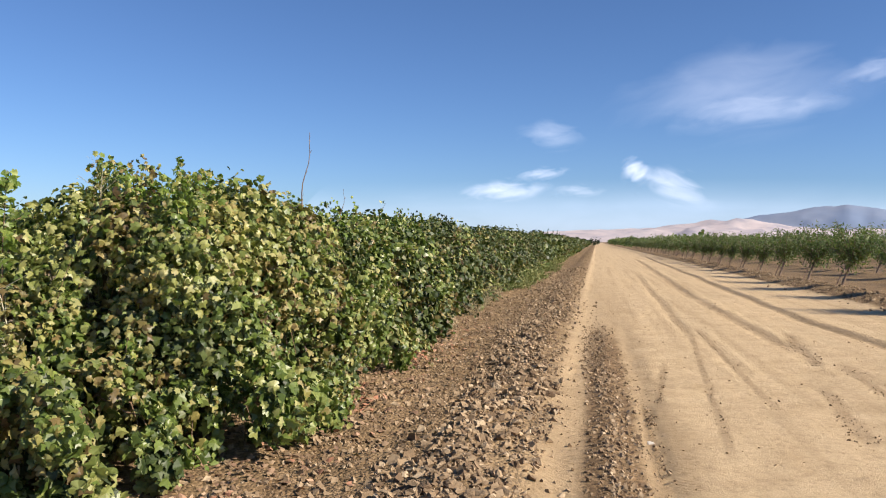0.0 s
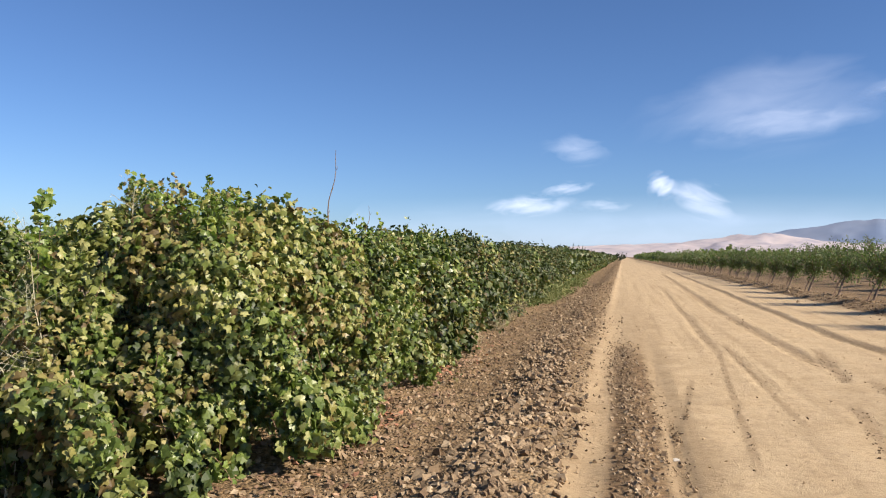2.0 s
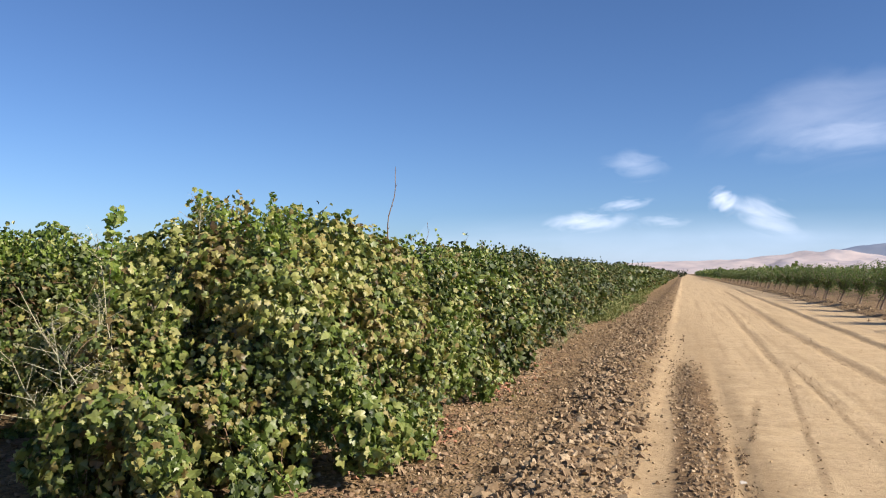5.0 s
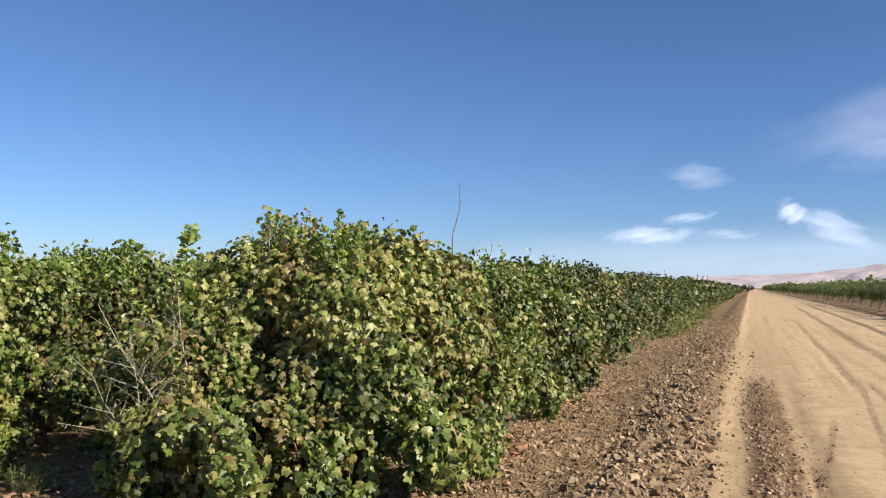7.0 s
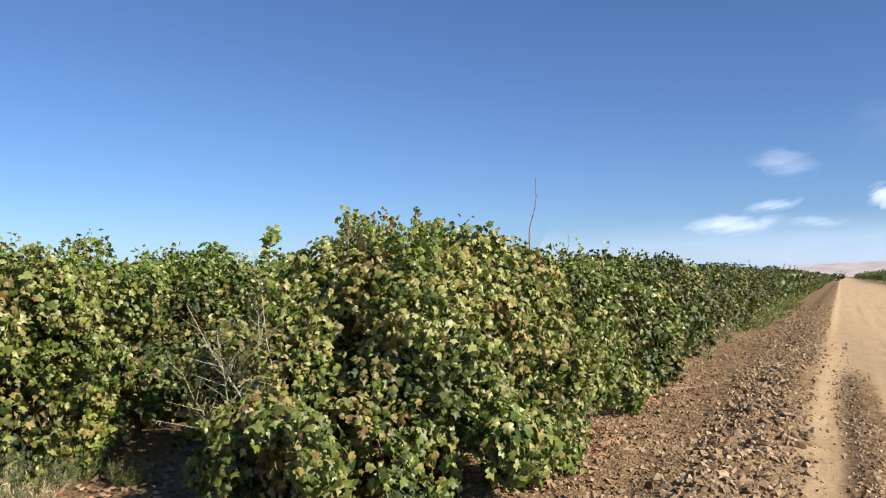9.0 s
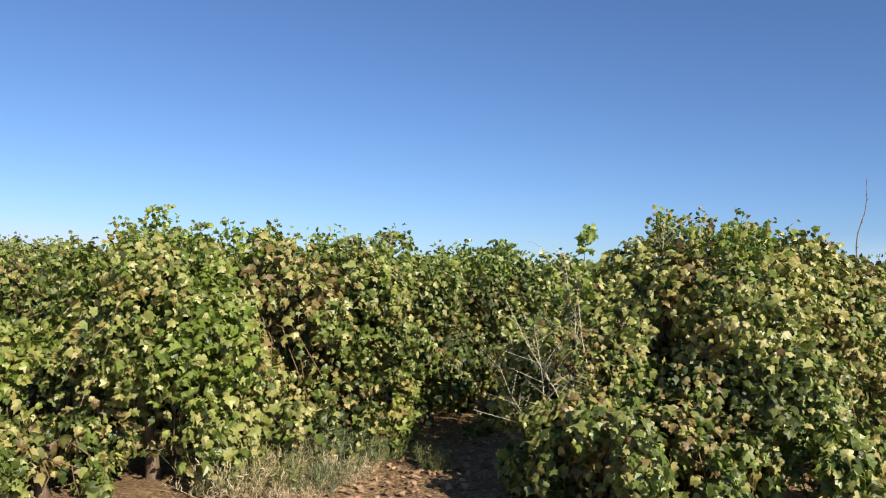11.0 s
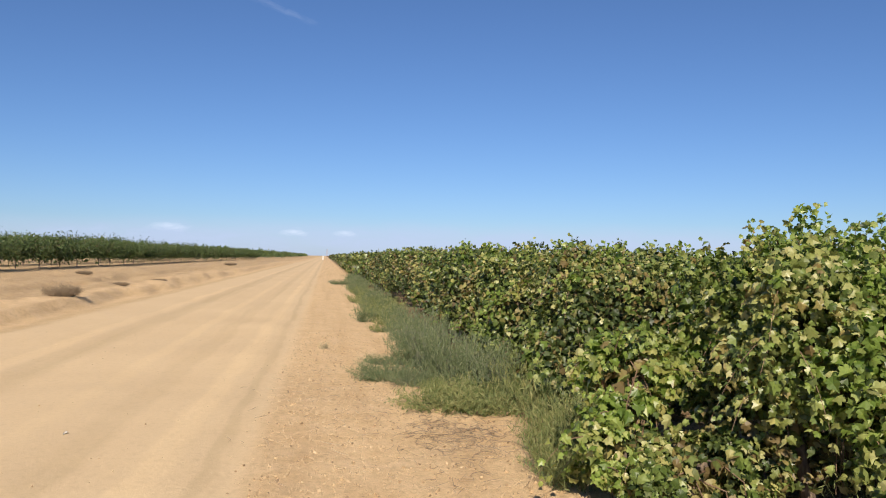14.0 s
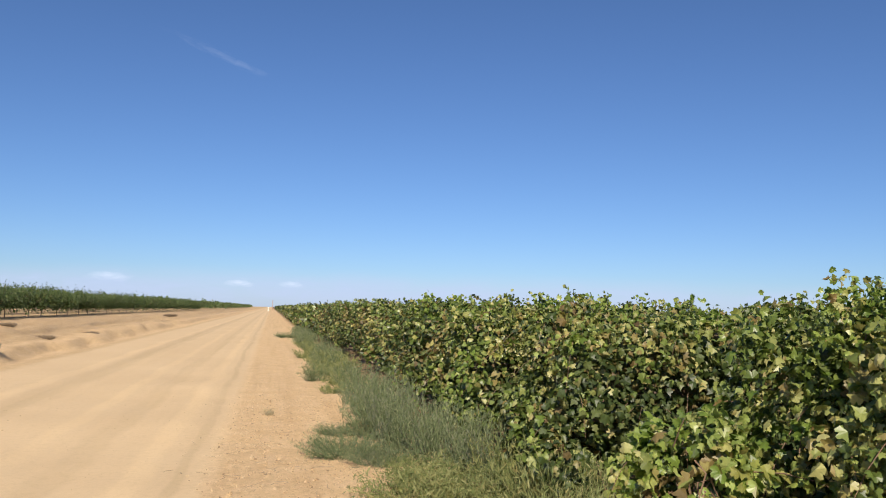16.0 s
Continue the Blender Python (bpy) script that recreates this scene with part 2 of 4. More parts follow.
def ground_material():
    m, nt, nodes, links, p = material("dirt_ground")
    tex = nodes.new("ShaderNodeTexCoord")
    vec = tex.outputs["Object"]
    sep = nodes.new("ShaderNodeSeparateXYZ")
    links.new(vec, sep.inputs[0])
    big, mid, fine, grit = noise_node(nt, vec, 0.35, 4), noise_node(nt, vec, 2.3, 5), noise_node(nt, vec, 14, 5, 0.65), noise_node(nt, vec, 70, 4, 0.7)
    wob = calc(nt, "MULTIPLY_ADD", big, 0.8, -0.4)
    wob2 = calc(nt, "MULTIPLY_ADD", mid, 0.5, -0.25)
    x = calc(nt, "ADD", calc(nt, "ADD", sep.outputs[0], wob2), calc(nt, "MULTIPLY", wob, 0.3))
    y = calc(nt, "ADD", sep.outputs[1], calc(nt, "ADD", wob, wob2))
    # field soil, road along the vines, road along the row ends
    soil = ramp(nt, mid, [(0.3, (0.19, 0.13, 0.07)), (0.55, (0.275, 0.195, 0.106)), (0.75, (0.36, 0.265, 0.152))])
    # loose gravel in the field soil
    cells = nodes.new("ShaderNodeTexVoronoi")
    cells.inputs["Scale"].default_value = 32.0
    links.new(vec, cells.inputs["Vector"])
    tone = nodes.new("ShaderNodeSeparateColor")
    links.new(cells.outputs["Color"], tone.inputs[0])
    soil = mix(nt, 0.75, soil, mix(nt, 1.0, soil, ramp(nt, tone.outputs[0], [(0.0, (0.45, 0.43, 0.41)), (0.5, (0.88, 0.86, 0.83)), (1.0, (1.35, 1.3, 1.25))]), "MULTIPLY"))
    tan = ramp(nt, mid, [(0.25, (0.45, 0.335, 0.19)), (0.5, (0.52, 0.395, 0.232)), (0.8, (0.58, 0.45, 0.27))])
    sand = ramp(nt, mid, [(0.25, (0.61, 0.425, 0.22)), (0.5, (0.675, 0.485, 0.26)), (0.8, (0.72, 0.535, 0.305))])
    road1 = band(nt, calc(nt, "ADD", sep.outputs[0], calc(nt, "MULTIPLY", wob2, 0.4)), -0.43, 6.9, 0.2)
    col = mix(nt, road1, soil, tan)
    # streaks along the first road
    mp = nodes.new("ShaderNodeMapping")
    mp.inputs["Scale"].default_value = (2.2, 0.05, 1)
    links.new(vec, mp.inputs[0])
    streak = noise_node(nt, mp.outputs[0], 1.6, 5)
    on1 = calc(nt, "MULTIPLY", road1, calc(nt, "MULTIPLY_ADD", sep.outputs[1], 0.5, -0.5, clamp=True))
    col = mix(nt, calc(nt, "MULTIPLY", on1, 0.5), col, mix(nt, 1.0, col, ramp(nt, streak, [(0.34, (0.74, 0.7, 0.65)), (0.47, (1, 1, 1)), (0.7, (1.12, 1.1, 1.08))]), "MULTIPLY"))
    # browner wheel tracks where the loose earth is pressed into the road
    pressed = calc(nt, "MULTIPLY", band(nt, x, -0.7, 0.75, 0.35), calc(nt, "MULTIPLY_ADD", sep.outputs[1], -0.025, 1.1, clamp=True))
    col = mix(nt, calc(nt, "MULTIPLY", pressed, 0.6), col, mix(nt, fine, (0.27, 0.19, 0.1), (0.4, 0.295, 0.168)))
    # churned dark strip beside the wheel track
    churn = calc(nt, "MULTIPLY", band(nt, calc(nt, "ADD", sep.outputs[0], calc(nt, "MULTIPLY", wob2, 0.3)), -0.08, 0.36, 0.1), band(nt, sep.outputs[1], 2.0, 14.0, 3.0))
    col = mix(nt, churn, col, mix(nt, 1.0, soil, (0.85, 0.82, 0.8), "MULTIPLY"))
    broken = calc(nt, "MULTIPLY_ADD", calc(nt, "ADD", mid, calc(nt, "MULTIPLY", fine, 0.8)), 3.2, -2.3, clamp=True)
    for xa, xb, ya, yb, half, deep in TRACKS:
        b = (xb - xa) / (yb - ya)
        off = calc(nt, "ADD", calc(nt, "MULTIPLY_ADD", sep.outputs[1], -b, b * ya - xa), sep.outputs[0])
        off = calc(nt, "ADD", off, calc(nt, "MULTIPLY", wob2, 0.2))
        mark = calc(nt, "MULTIPLY", band(nt, off, -0.8 * half, 0.8 * half, 0.6 * half), band(nt, sep.outputs[1], ya, yb, 0.15 * (yb - ya)))
        col = mix(nt, calc(nt, "MULTIPLY", calc(nt, "MULTIPLY", mark, broken), 0.75), col, soil)
    road2 = calc(nt, "MULTIPLY", band(nt, y, -8.5, 1.5, 0.5), calc(nt, "MULTIPLY_ADD", x, -0.3, 0.35, clamp=True))
    col = mix(nt, road2, col, sand)
    mp2 = nodes.new("ShaderNodeMapping")
    mp2.inputs["Scale"].default_value = (0.05, 2.0, 1)
    links.new(vec, mp2.inputs[0])
    streak2 = noise_node(nt, mp2.outputs[0], 1.5, 5)
    col = mix(nt, calc(nt, "MULTIPLY", road2, 0.45), col, mix(nt, 1.0, col, ramp(nt, streak2, [(0.36, (0.82, 0.78, 0.74)), (0.5, (1, 1, 1)), (0.7, (1.06, 1.06, 1.06))]), "MULTIPLY"))
    packed = calc(nt, "MULTIPLY", band(nt, calc(nt, "ADD", sep.outputs[1], calc(nt, "MULTIPLY", wob2, 0.3)), -6.6, -1.05, 0.25), calc(nt, "MULTIPLY_ADD", x, -0.3, -0.1, clamp=True))
    col = mix(nt, calc(nt, "MULTIPLY", packed, 0.85), col, mix(nt, big, (0.6, 0.445, 0.25), (0.7, 0.54, 0.32)))
    for c, half, shade in ((-1.35, 0.06, 0.86), (-1.75, 0.14, 1.12), (-2.5, 0.16, 0.88), (-3.1, 0.12, 1.08), (-4.4, 0.3, 0.84), (-5.0, 0.15, 1.08), (-6.7, 0.25, 0.85)):
        curve = calc(nt, "ADD", calc(nt, "MULTIPLY_ADD", wob, 0.5, 0.0), sep.outputs[1])
        mark = calc(nt, "MULTIPLY", band(nt, curve, c - half, c + half, 0.7 * half), calc(nt, "MULTIPLY_ADD", x, -0.4, -1.0, clamp=True))
        col = mix(nt, calc(nt, "MULTIPLY", mark, calc(nt, "MULTIPLY_ADD", streak2, 2.4, -0.6, clamp=True)), col, mix(nt, 1.0, col, (shade, shade, shade * 0.98), "MULTIPLY"))
    far2 = calc(nt, "MULTIPLY", band(nt, y, -400, -7.5, 1.0), calc(nt, "MULTIPLY_ADD", x, -0.3, -1.0, clamp=True))
    col = mix(nt, calc(nt, "MULTIPLY", far2, 0.75), col, sand)
    loose = calc(nt, "MULTIPLY_ADD", packed, -0.65, 1.0)
    col = mix(nt, calc(nt, "MULTIPLY", loose, 0.55), col, mix(nt, 1.0, col, ramp(nt, fine, [(0.3, (0.6, 0.58, 0.56)), (0.5, (1, 1, 1)), (0.75, (1.1, 1.1, 1.1))]), "MULTIPLY"))
    col = mix(nt, calc(nt, "MULTIPLY", loose, 0.45), col, mix(nt, 1.0, col, ramp(nt, grit, [(0.35, (0.6, 0.58, 0.56)), (0.6, (1.1, 1.1, 1.1))]), "MULTIPLY"))
    links.new(col, p.inputs["Base Color"])
    p.inputs["Roughness"].default_value = 0.95
    p.inputs["Specular IOR Level"].default_value = 0.2
    rough = calc(nt, "ADD", calc(nt, "MULTIPLY", fine, 0.7), calc(nt, "MULTIPLY", grit, 0.5))
    off_road = calc(nt, "MULTIPLY", calc(nt, "SUBTRACT", 1.0, road1), calc(nt, "SUBTRACT", 1.0, road2))
    pebbles = calc(nt, "MULTIPLY", calc(nt, "MULTIPLY", cells.outputs["Distance"], -1.3), off_road)
    # tyre tread pressed across the wheel tracks
    bars = calc(nt, "SINE", calc(nt, "MULTIPLY_ADD", sep.outputs[1], 100.0, calc(nt, "MULTIPLY", sep.outputs[0], 60.0)))
    where = calc(nt, "ADD", band(nt, sep.outputs[0], 0.42, 0.68, 0.08), band(nt, sep.outputs[0], -0.38, -0.12, 0.08))
    where = calc(nt, "MULTIPLY", where, band(nt, sep.outputs[1], 2.5, 9.5, 1.5))
    tread = calc(nt, "MULTIPLY", calc(nt, "MULTIPLY", bars, where), 0.07)
    bump(nt, calc(nt, "ADD", calc(nt, "MULTIPLY", rough, loose), calc(nt, "ADD", tread, pebbles)), 0.65, 0.03, p)
    return m


GROUND = ground_material()


def plain_noise_material(name, stops, scale, rough=0.95):
    m, nt, nodes, links, p = material(name)
    tex = nodes.new("ShaderNodeTexCoord")
    n = noise_node(nt, tex.outputs["Object"], scale, 6)
    links.new(ramp(nt, n, stops), p.inputs["Base Color"])
    p.inputs["Roughness"].default_value = rough
    return m


# the haze of distance is mixed into both base colours
HILL_NEAR = plain_noise_material("hazed_dry_grass_hill", [(0.3, (0.31, 0.3, 0.34)), (0.5, (0.44, 0.395, 0.4)), (0.7, (0.53, 0.465, 0.455))], 0.012)
HILL_FAR = plain_noise_material("haze_blue_mountain", [(0.35, (0.16, 0.22, 0.33)), (0.65, (0.23, 0.275, 0.36))], 0.003)


def glowing_cloud_material(name, scale, lo, hi, top, tint, tall):
    """Thin vapour that glows in its tint in place of daylight: noise thins it out towards its rim."""
    m, nt, nodes, links, p = material(name)
    tex = nodes.new("ShaderNodeTexCoord")
    mp = nodes.new("ShaderNodeMapping")
    mp.inputs["Scale"].default_value = (0.5 / tall, 1.0 / tall, 1.5 / tall)
    links.new(tex.outputs["Object"], mp.inputs[0])
    warp = nodes.new("ShaderNodeTexNoise")
    warp.inputs["Scale"].default_value, warp.inputs["Detail"].default_value = 1.5, 2.0
    links.new(mp.outputs[0], warp.inputs["Vector"])
    push = nodes.new("ShaderNodeVectorMath")
    push.operation = "MULTIPLY_ADD"
    links.new(warp.outputs["Color"], push.inputs[0])
    push.inputs[1].default_value = (0.7, 0, 0.7)
    links.new(mp.outputs[0], push.inputs[2])
    n = noise_node(nt, push.outputs[0], 0.75 * scale, 7, 0.5)
    sub = nodes.new("ShaderNodeVectorMath")
    sub.operation = "SUBTRACT"
    links.new(tex.outputs["Generated"], sub.inputs[0])
    sub.inputs[1].default_value = (0.5, 0.5, 0.5)
    flat = nodes.new("ShaderNodeVectorMath")
    flat.operation = "MULTIPLY"
    links.new(sub.outputs[0], flat.inputs[0])
    flat.inputs[1].default_value = (1, 0, 1)
    ln = nodes.new("ShaderNodeVectorMath")
    ln.operation = "LENGTH"
    links.new(flat.outputs[0], ln.inputs[0])
    rim = calc(nt, "MULTIPLY_ADD", ln.outputs["Value"], -2.0, 1.0, clamp=True)
    full = calc(nt, "ADD", calc(nt, "MULTIPLY", rim, 0.9), calc(nt, "MULTIPLY_ADD", n, 2.4, -1.2))
    thick = calc(nt, "MULTIPLY_ADD", full, 1 / (hi - lo), -lo / (hi - lo), clamp=True)
    edge = calc(nt, "MULTIPLY", rim, 1.7, clamp=True)
    thick = calc(nt, "MULTIPLY", calc(nt, "MULTIPLY", thick, edge), top)
    # the brightness is the sheet's own emission, no sunlight on it
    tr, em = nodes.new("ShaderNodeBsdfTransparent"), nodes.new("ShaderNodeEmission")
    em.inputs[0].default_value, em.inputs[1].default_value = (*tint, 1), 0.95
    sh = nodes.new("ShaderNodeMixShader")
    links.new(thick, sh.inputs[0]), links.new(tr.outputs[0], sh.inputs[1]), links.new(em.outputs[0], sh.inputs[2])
    links.new(sh.outputs[0], nodes["Material Output"].inputs[0])
    return m


# ---- ground ----
def lines(*spans):
    """Grid lines: (from, to, step) after one another, with no double line."""
    out = []
    for a, b, s in spans:
        out.extend(np.linspace(a, b, max(2, int(round((b - a) / s)) + 1))[:-1])
    return np.array(out + [spans[-1][1]])


def ground_height(x, y):
    z = 0.03 * value_noise(x * 0.4, y * 0.4, 1) + 0.012 * value_noise(x * 1.7, y * 1.7, 2) + 0.006 * value_noise(x * 5, y * 5, 3)
    along1 = np.clip((y - 1.5) / 3, 0, 1)
    along2 = np.clip((-x - 2.0) / 3, 0, 1)
    # ridge of clods beside the first road, its ruts
    wind = 0.1 * value_noise(y * 0.25, 0 * y, 4)
    z += along1 * bump_line(x + 0.85 + wind, 0.8) * (0.1 + 0.05 * value_noise(x * 4, y * 3, 5) + 0.035 * value_noise(x * 9, y * 9, 6))
    z += along1 * bump_line(x + 2.0, 0.9) * 0.05 * value_noise(x * 5, y * 5, 8)
    for c, half, deep in ((-0.25, 0.2, 0.02), (0.14, 0.2, -0.03), (0.55, 0.17, 0.02)):
        z -= along1 * (np.clip((17 - y) / 6, 0.15, 1) if c < 1 else 1) * bump_line(x - c - 0.12 * value_noise(y * 0.16, 0 * y + c, 9), half) * deep
    for xa, xb, ya, yb, half, deep in TRACKS:
        c = xa + (xb - xa) * (y - ya) / (yb - ya) + 0.04 * value_noise(y * 0.7, 0 * y + xa, 14)
        z -= np.clip((y - ya) * 2 + 0.5, 0, 1) * np.clip((yb - y) * 2 + 0.5, 0, 1) * deep * (bump_line(x - c, half) - 0.4 * bump_line(x - c - 1.4 * half, half))
    # raised earth under the young trees
    z += along1 * bump_line(x - 7.9, 1.3) * (0.2 + 0.07 * value_noise(x * 3, y * 3, 10))
    for k in range(1, 6):
        z += along1 * bump_line(x - 8.1 - 5.6 * k, 1.6) * 0.2
    # sandy bank on the far side of the second road
    bank = 0.08 + 0.14 * value_noise(x * 0.3, y * 0.6, 11)
    ledge = np.clip((-y - 7.5 + 0.6 * value_noise(x * 0.13, 0 * x, 15) + 0.3 * value_noise(x * 0.6, 0 * x, 16)) / 0.35, 0, 1)
    z += along2 * 0.26 * ledge * ledge * (3 - 2 * ledge)
    step = np.clip((-y - 10.2 + 0.8 * value_noise(x * 0.2, 0 * x, 23) + 0.4 * value_noise(x * 0.7, 0 * x, 24)) / 0.4, 0, 1)
    z += along2 * 0.2 * step * (1 - np.clip((-y - 12) / 2, 0, 1))
    z += along2 * bump_line(y + 9.3 + 0.7 * value_noise(x * 0.12, 0 * x, 12), 1.6) * bank
    z += along2 * bump_line(y + 13.5 + 0.8 * value_noise(x * 0.1, 0 * x, 13), 3.0) * 0.22
    z += along2 * np.clip((-y - 13.5) / 4, 0, 1) * 0.05
    z += along2 * np.clip((-y - 7.2) / 1.0, 0, 1) * np.clip((y + 19) / 3, 0, 1) * (0.07 * value_noise(x * 0.9, y * 1.1, 21) + 0.05 * value_noise(x * 2.1, y * 2.3, 22))
    for c, half, deep in ((-1.2, 0.14, 0.02), (-2.5, 0.4, 0.02), (-4.4, 0.35, 0.035)):
        z -= along2 * bump_line(y - c, half) * deep
    # low banks that the vines stand on
    for k in range(12):
        z += np.clip((y - 3) / 3, 0, 1) * bump_line(x + 3.0 + 3.4 * k, 0.7) * 0.06
    far = np.clip((np.hypot(x, y) - 150) / 200, 0, 1)
    return z * (1 - far)


def build_ground():
    xs = lines((-4500, -400, 500), (-400, -80, 20), (-80, -50, 1.0), (-50, -24, 0.5), (-24, -8, 0.3), (-8, -2.4, 0.16), (-2.4, 1.0, 0.075), (1.0, 5.4, 0.1), (5.4, 6, 0.2), (6, 40, 0.5), (40, 300, 20), (300, 4500, 600))
    ys = lines((-4500, -300, 600), (-300, -40, 10), (-40, -16, 0.8), (-16, -1.5, 0.2), (-1.5, 3, 0.12), (3, 14, 0.11), (14, 40, 0.3), (40, 120, 1.0), (120, 400, 10), (400, 4500, 500))
    X, Y = np.meshgrid(xs, ys, indexing="ij")
    Z = ground_height(X, Y)
    nx, ny = X.shape
    i, j = np.meshgrid(np.arange(nx - 1), np.arange(ny - 1), indexing="ij")
    a = i * ny + j
    f = np.stack([a, a + ny, a + ny + 1, a + 1], -1).reshape(-1, 4)
    ob = new("ground", mesh_of("ground", np.stack([X, Y, Z], -1).reshape(-1, 3), f, GROUND, smooth=True))
    tagged(ob, "dry tan dirt field ground with wheel-rutted farm roads", "ground", kind="structure")


build_ground()


# ---- leaves ----
def leaf_cards(at, out, size, forms, droop=0.6, jitter=0.85, lift=0.35):
    """Folded leaf blades at points, facing outwards and a little up, tips hanging; the forms take turns."""
    return joined([leaf_set(at[k::len(forms)], out[k::len(forms)], size[k::len(forms)], *form, droop, jitter if np.isscalar(jitter) else jitter[k::len(forms)], lift) for k, form in enumerate(forms)])


def leaf_set(at, out, size, template, faces, droop, jitter, lift):
    n = len(at)
    nrm = unit(out + np.array([0, 0, lift]) + jitter * rng.normal(size=(n, 3)))
    tip = np.array([0, 0, -droop]) + 0.35 * out + 0.6 * rng.normal(size=(n, 3))
    tip = unit(tip - (tip * nrm).sum(1, keepdims=True) * nrm)
    side = np.cross(nrm, tip)
    t = template[None] * size[:, None, None]
    v = at[:, None] + t[..., 0:1] * tip[:, None] + t[..., 1:2] * side[:, None] + t[..., 2:3] * nrm[:, None]
    f = faces[None] + (np.arange(n) * len(template))[:, None, None]
    return v.reshape(-1, 3), f.reshape(-1, 3)


def fan(outline, centre):
    n = len(outline)
    t = np.array([centre] + outline, float)
    return t, np.array([[0, 1 + k, 1 + (k + 1) % n] for k in range(n)])


def lobed(fold, curl):
    """A grape leaf: five shallow toothed lobes and a notch at the stalk."""
    half = [(-0.16, 0.2), (-0.01, 0.46), (0.15, 0.46), (0.24, 0.33), (0.43, 0.5), (0.62, 0.42), (0.64, 0.21)]
    ring = half + [(1.0, 0.0)] + [(u, -v) for u, v in reversed(half)]
    return fan([(u - 0.1, v, -fold * abs(v) - curl * u * u) for u, v in ring], (0.22, 0, 0.05))


def simple(fold):
    ring = [(0.0, 0.0), (0.3, 0.48), (0.72, 0.36), (1.0, 0.0), (0.72, -0.36), (0.3, -0.48)]
    return fan([(u, v, -fold * abs(v) - 0.12 * u * u) for u, v in ring], (0.4, 0, 0.05))


def rough(fold):
    ring = [(0.0, 0.0), (0.38, 0.5), (1.0, 0.0), (0.38, -0.5)]
    return fan([(u, v, -fold * abs(v) - 0.12 * u * u) for u, v in ring], (0.45, 0, 0.06))


LOBED = [lobed(0.25, 0.5), lobed(0.6, 0.25), lobed(1.1, 0.15), lobed(-0.5, 0.35)]
SIMPLE = [simple(0.15), simple(0.5), simple(0.9)]
ROUGH = [rough(0.15), rough(0.6)]
BLADE = [(np.array([(0, 0, 0), (0.5, 0.07, -0.03), (1, 0, -0.1), (0.5, -0.07, -0.03)], float), np.array([[0, 1, 2], [0, 2, 3]]))]
LANCE = [(np.array([(0, 0, 0), (0.45, 0.17, -0.05), (1, 0, -0.12), (0.45, -0.17, -0.05)], float), np.array([[0, 1, 2], [0, 2, 3]]))]
REED = [(np.array([(0, 0, 0), (0.5, 0.1, -0.04), (1, 0, -0.12), (0.5, -0.1, -0.04)], float), np.array([[0, 1, 2], [0, 2, 3]]))]
KITE = [(np.array([(0, 0, 0), (0.45, 0.45, -0.1), (1, 0, -0.15), (0.45, -0.45, -0.1)], float), np.array([[0, 1, 2], [0, 2, 3]]))]


# ---- vines ----
def clump_spots(half, top, reach, skirt):
    """Centres and radii of the leafy clumps that a vine's mound is made of."""
    k = min(1.0, 0.3 + 0.42 * top) * min(1.0, 0.45 + 0.6 * half)
    rows = []
    for y in np.arange(-reach + 0.16, reach - 0.1, 0.42):
        rows.append((rng.normal() * 0.2 * half, y + rng.normal() * 0.08, top - 0.33 * k + rng.normal() * 0.12, rng.uniform(0.22, 0.38)))
        for side in (-1, 1):
            rows.append((side * half * rng.uniform(0.4, 0.72), y + rng.normal() * 0.12, top * rng.uniform(0.68, 0.85), rng.uniform(0.24, 0.38)))
            if rng.random() < 0.88:
                rows.append((side * half * rng.uniform(0.55, 0.88), y + rng.normal() * 0.14, top * rng.uniform(0.38, 0.62), rng.uniform(0.24, 0.4)))
            if rng.random() < 0.9:
                rows.append((side * half * rng.uniform(0.55, 1.0), y + rng.normal() * 0.14, skirt + top * rng.uniform(0.03, 0.2), rng.uniform(0.2, 0.34)))
    for side in (-1, 1):
        for z in (0.2, 0.42, 0.62, 0.8):
            for x in (-0.4, 0.35):
                if z > 0.3 or rng.random() < 0.6:
                    rows.append((half * (x + 0.15 * rng.normal()), side * (reach - 0.12 + 0.06 * rng.normal()), skirt + (top - skirt) * z + 0.05 * rng.normal(), rng.uniform(0.22, 0.36)))
    rows = np.array(rows)
    rows[:, 3] *= k
    return rows


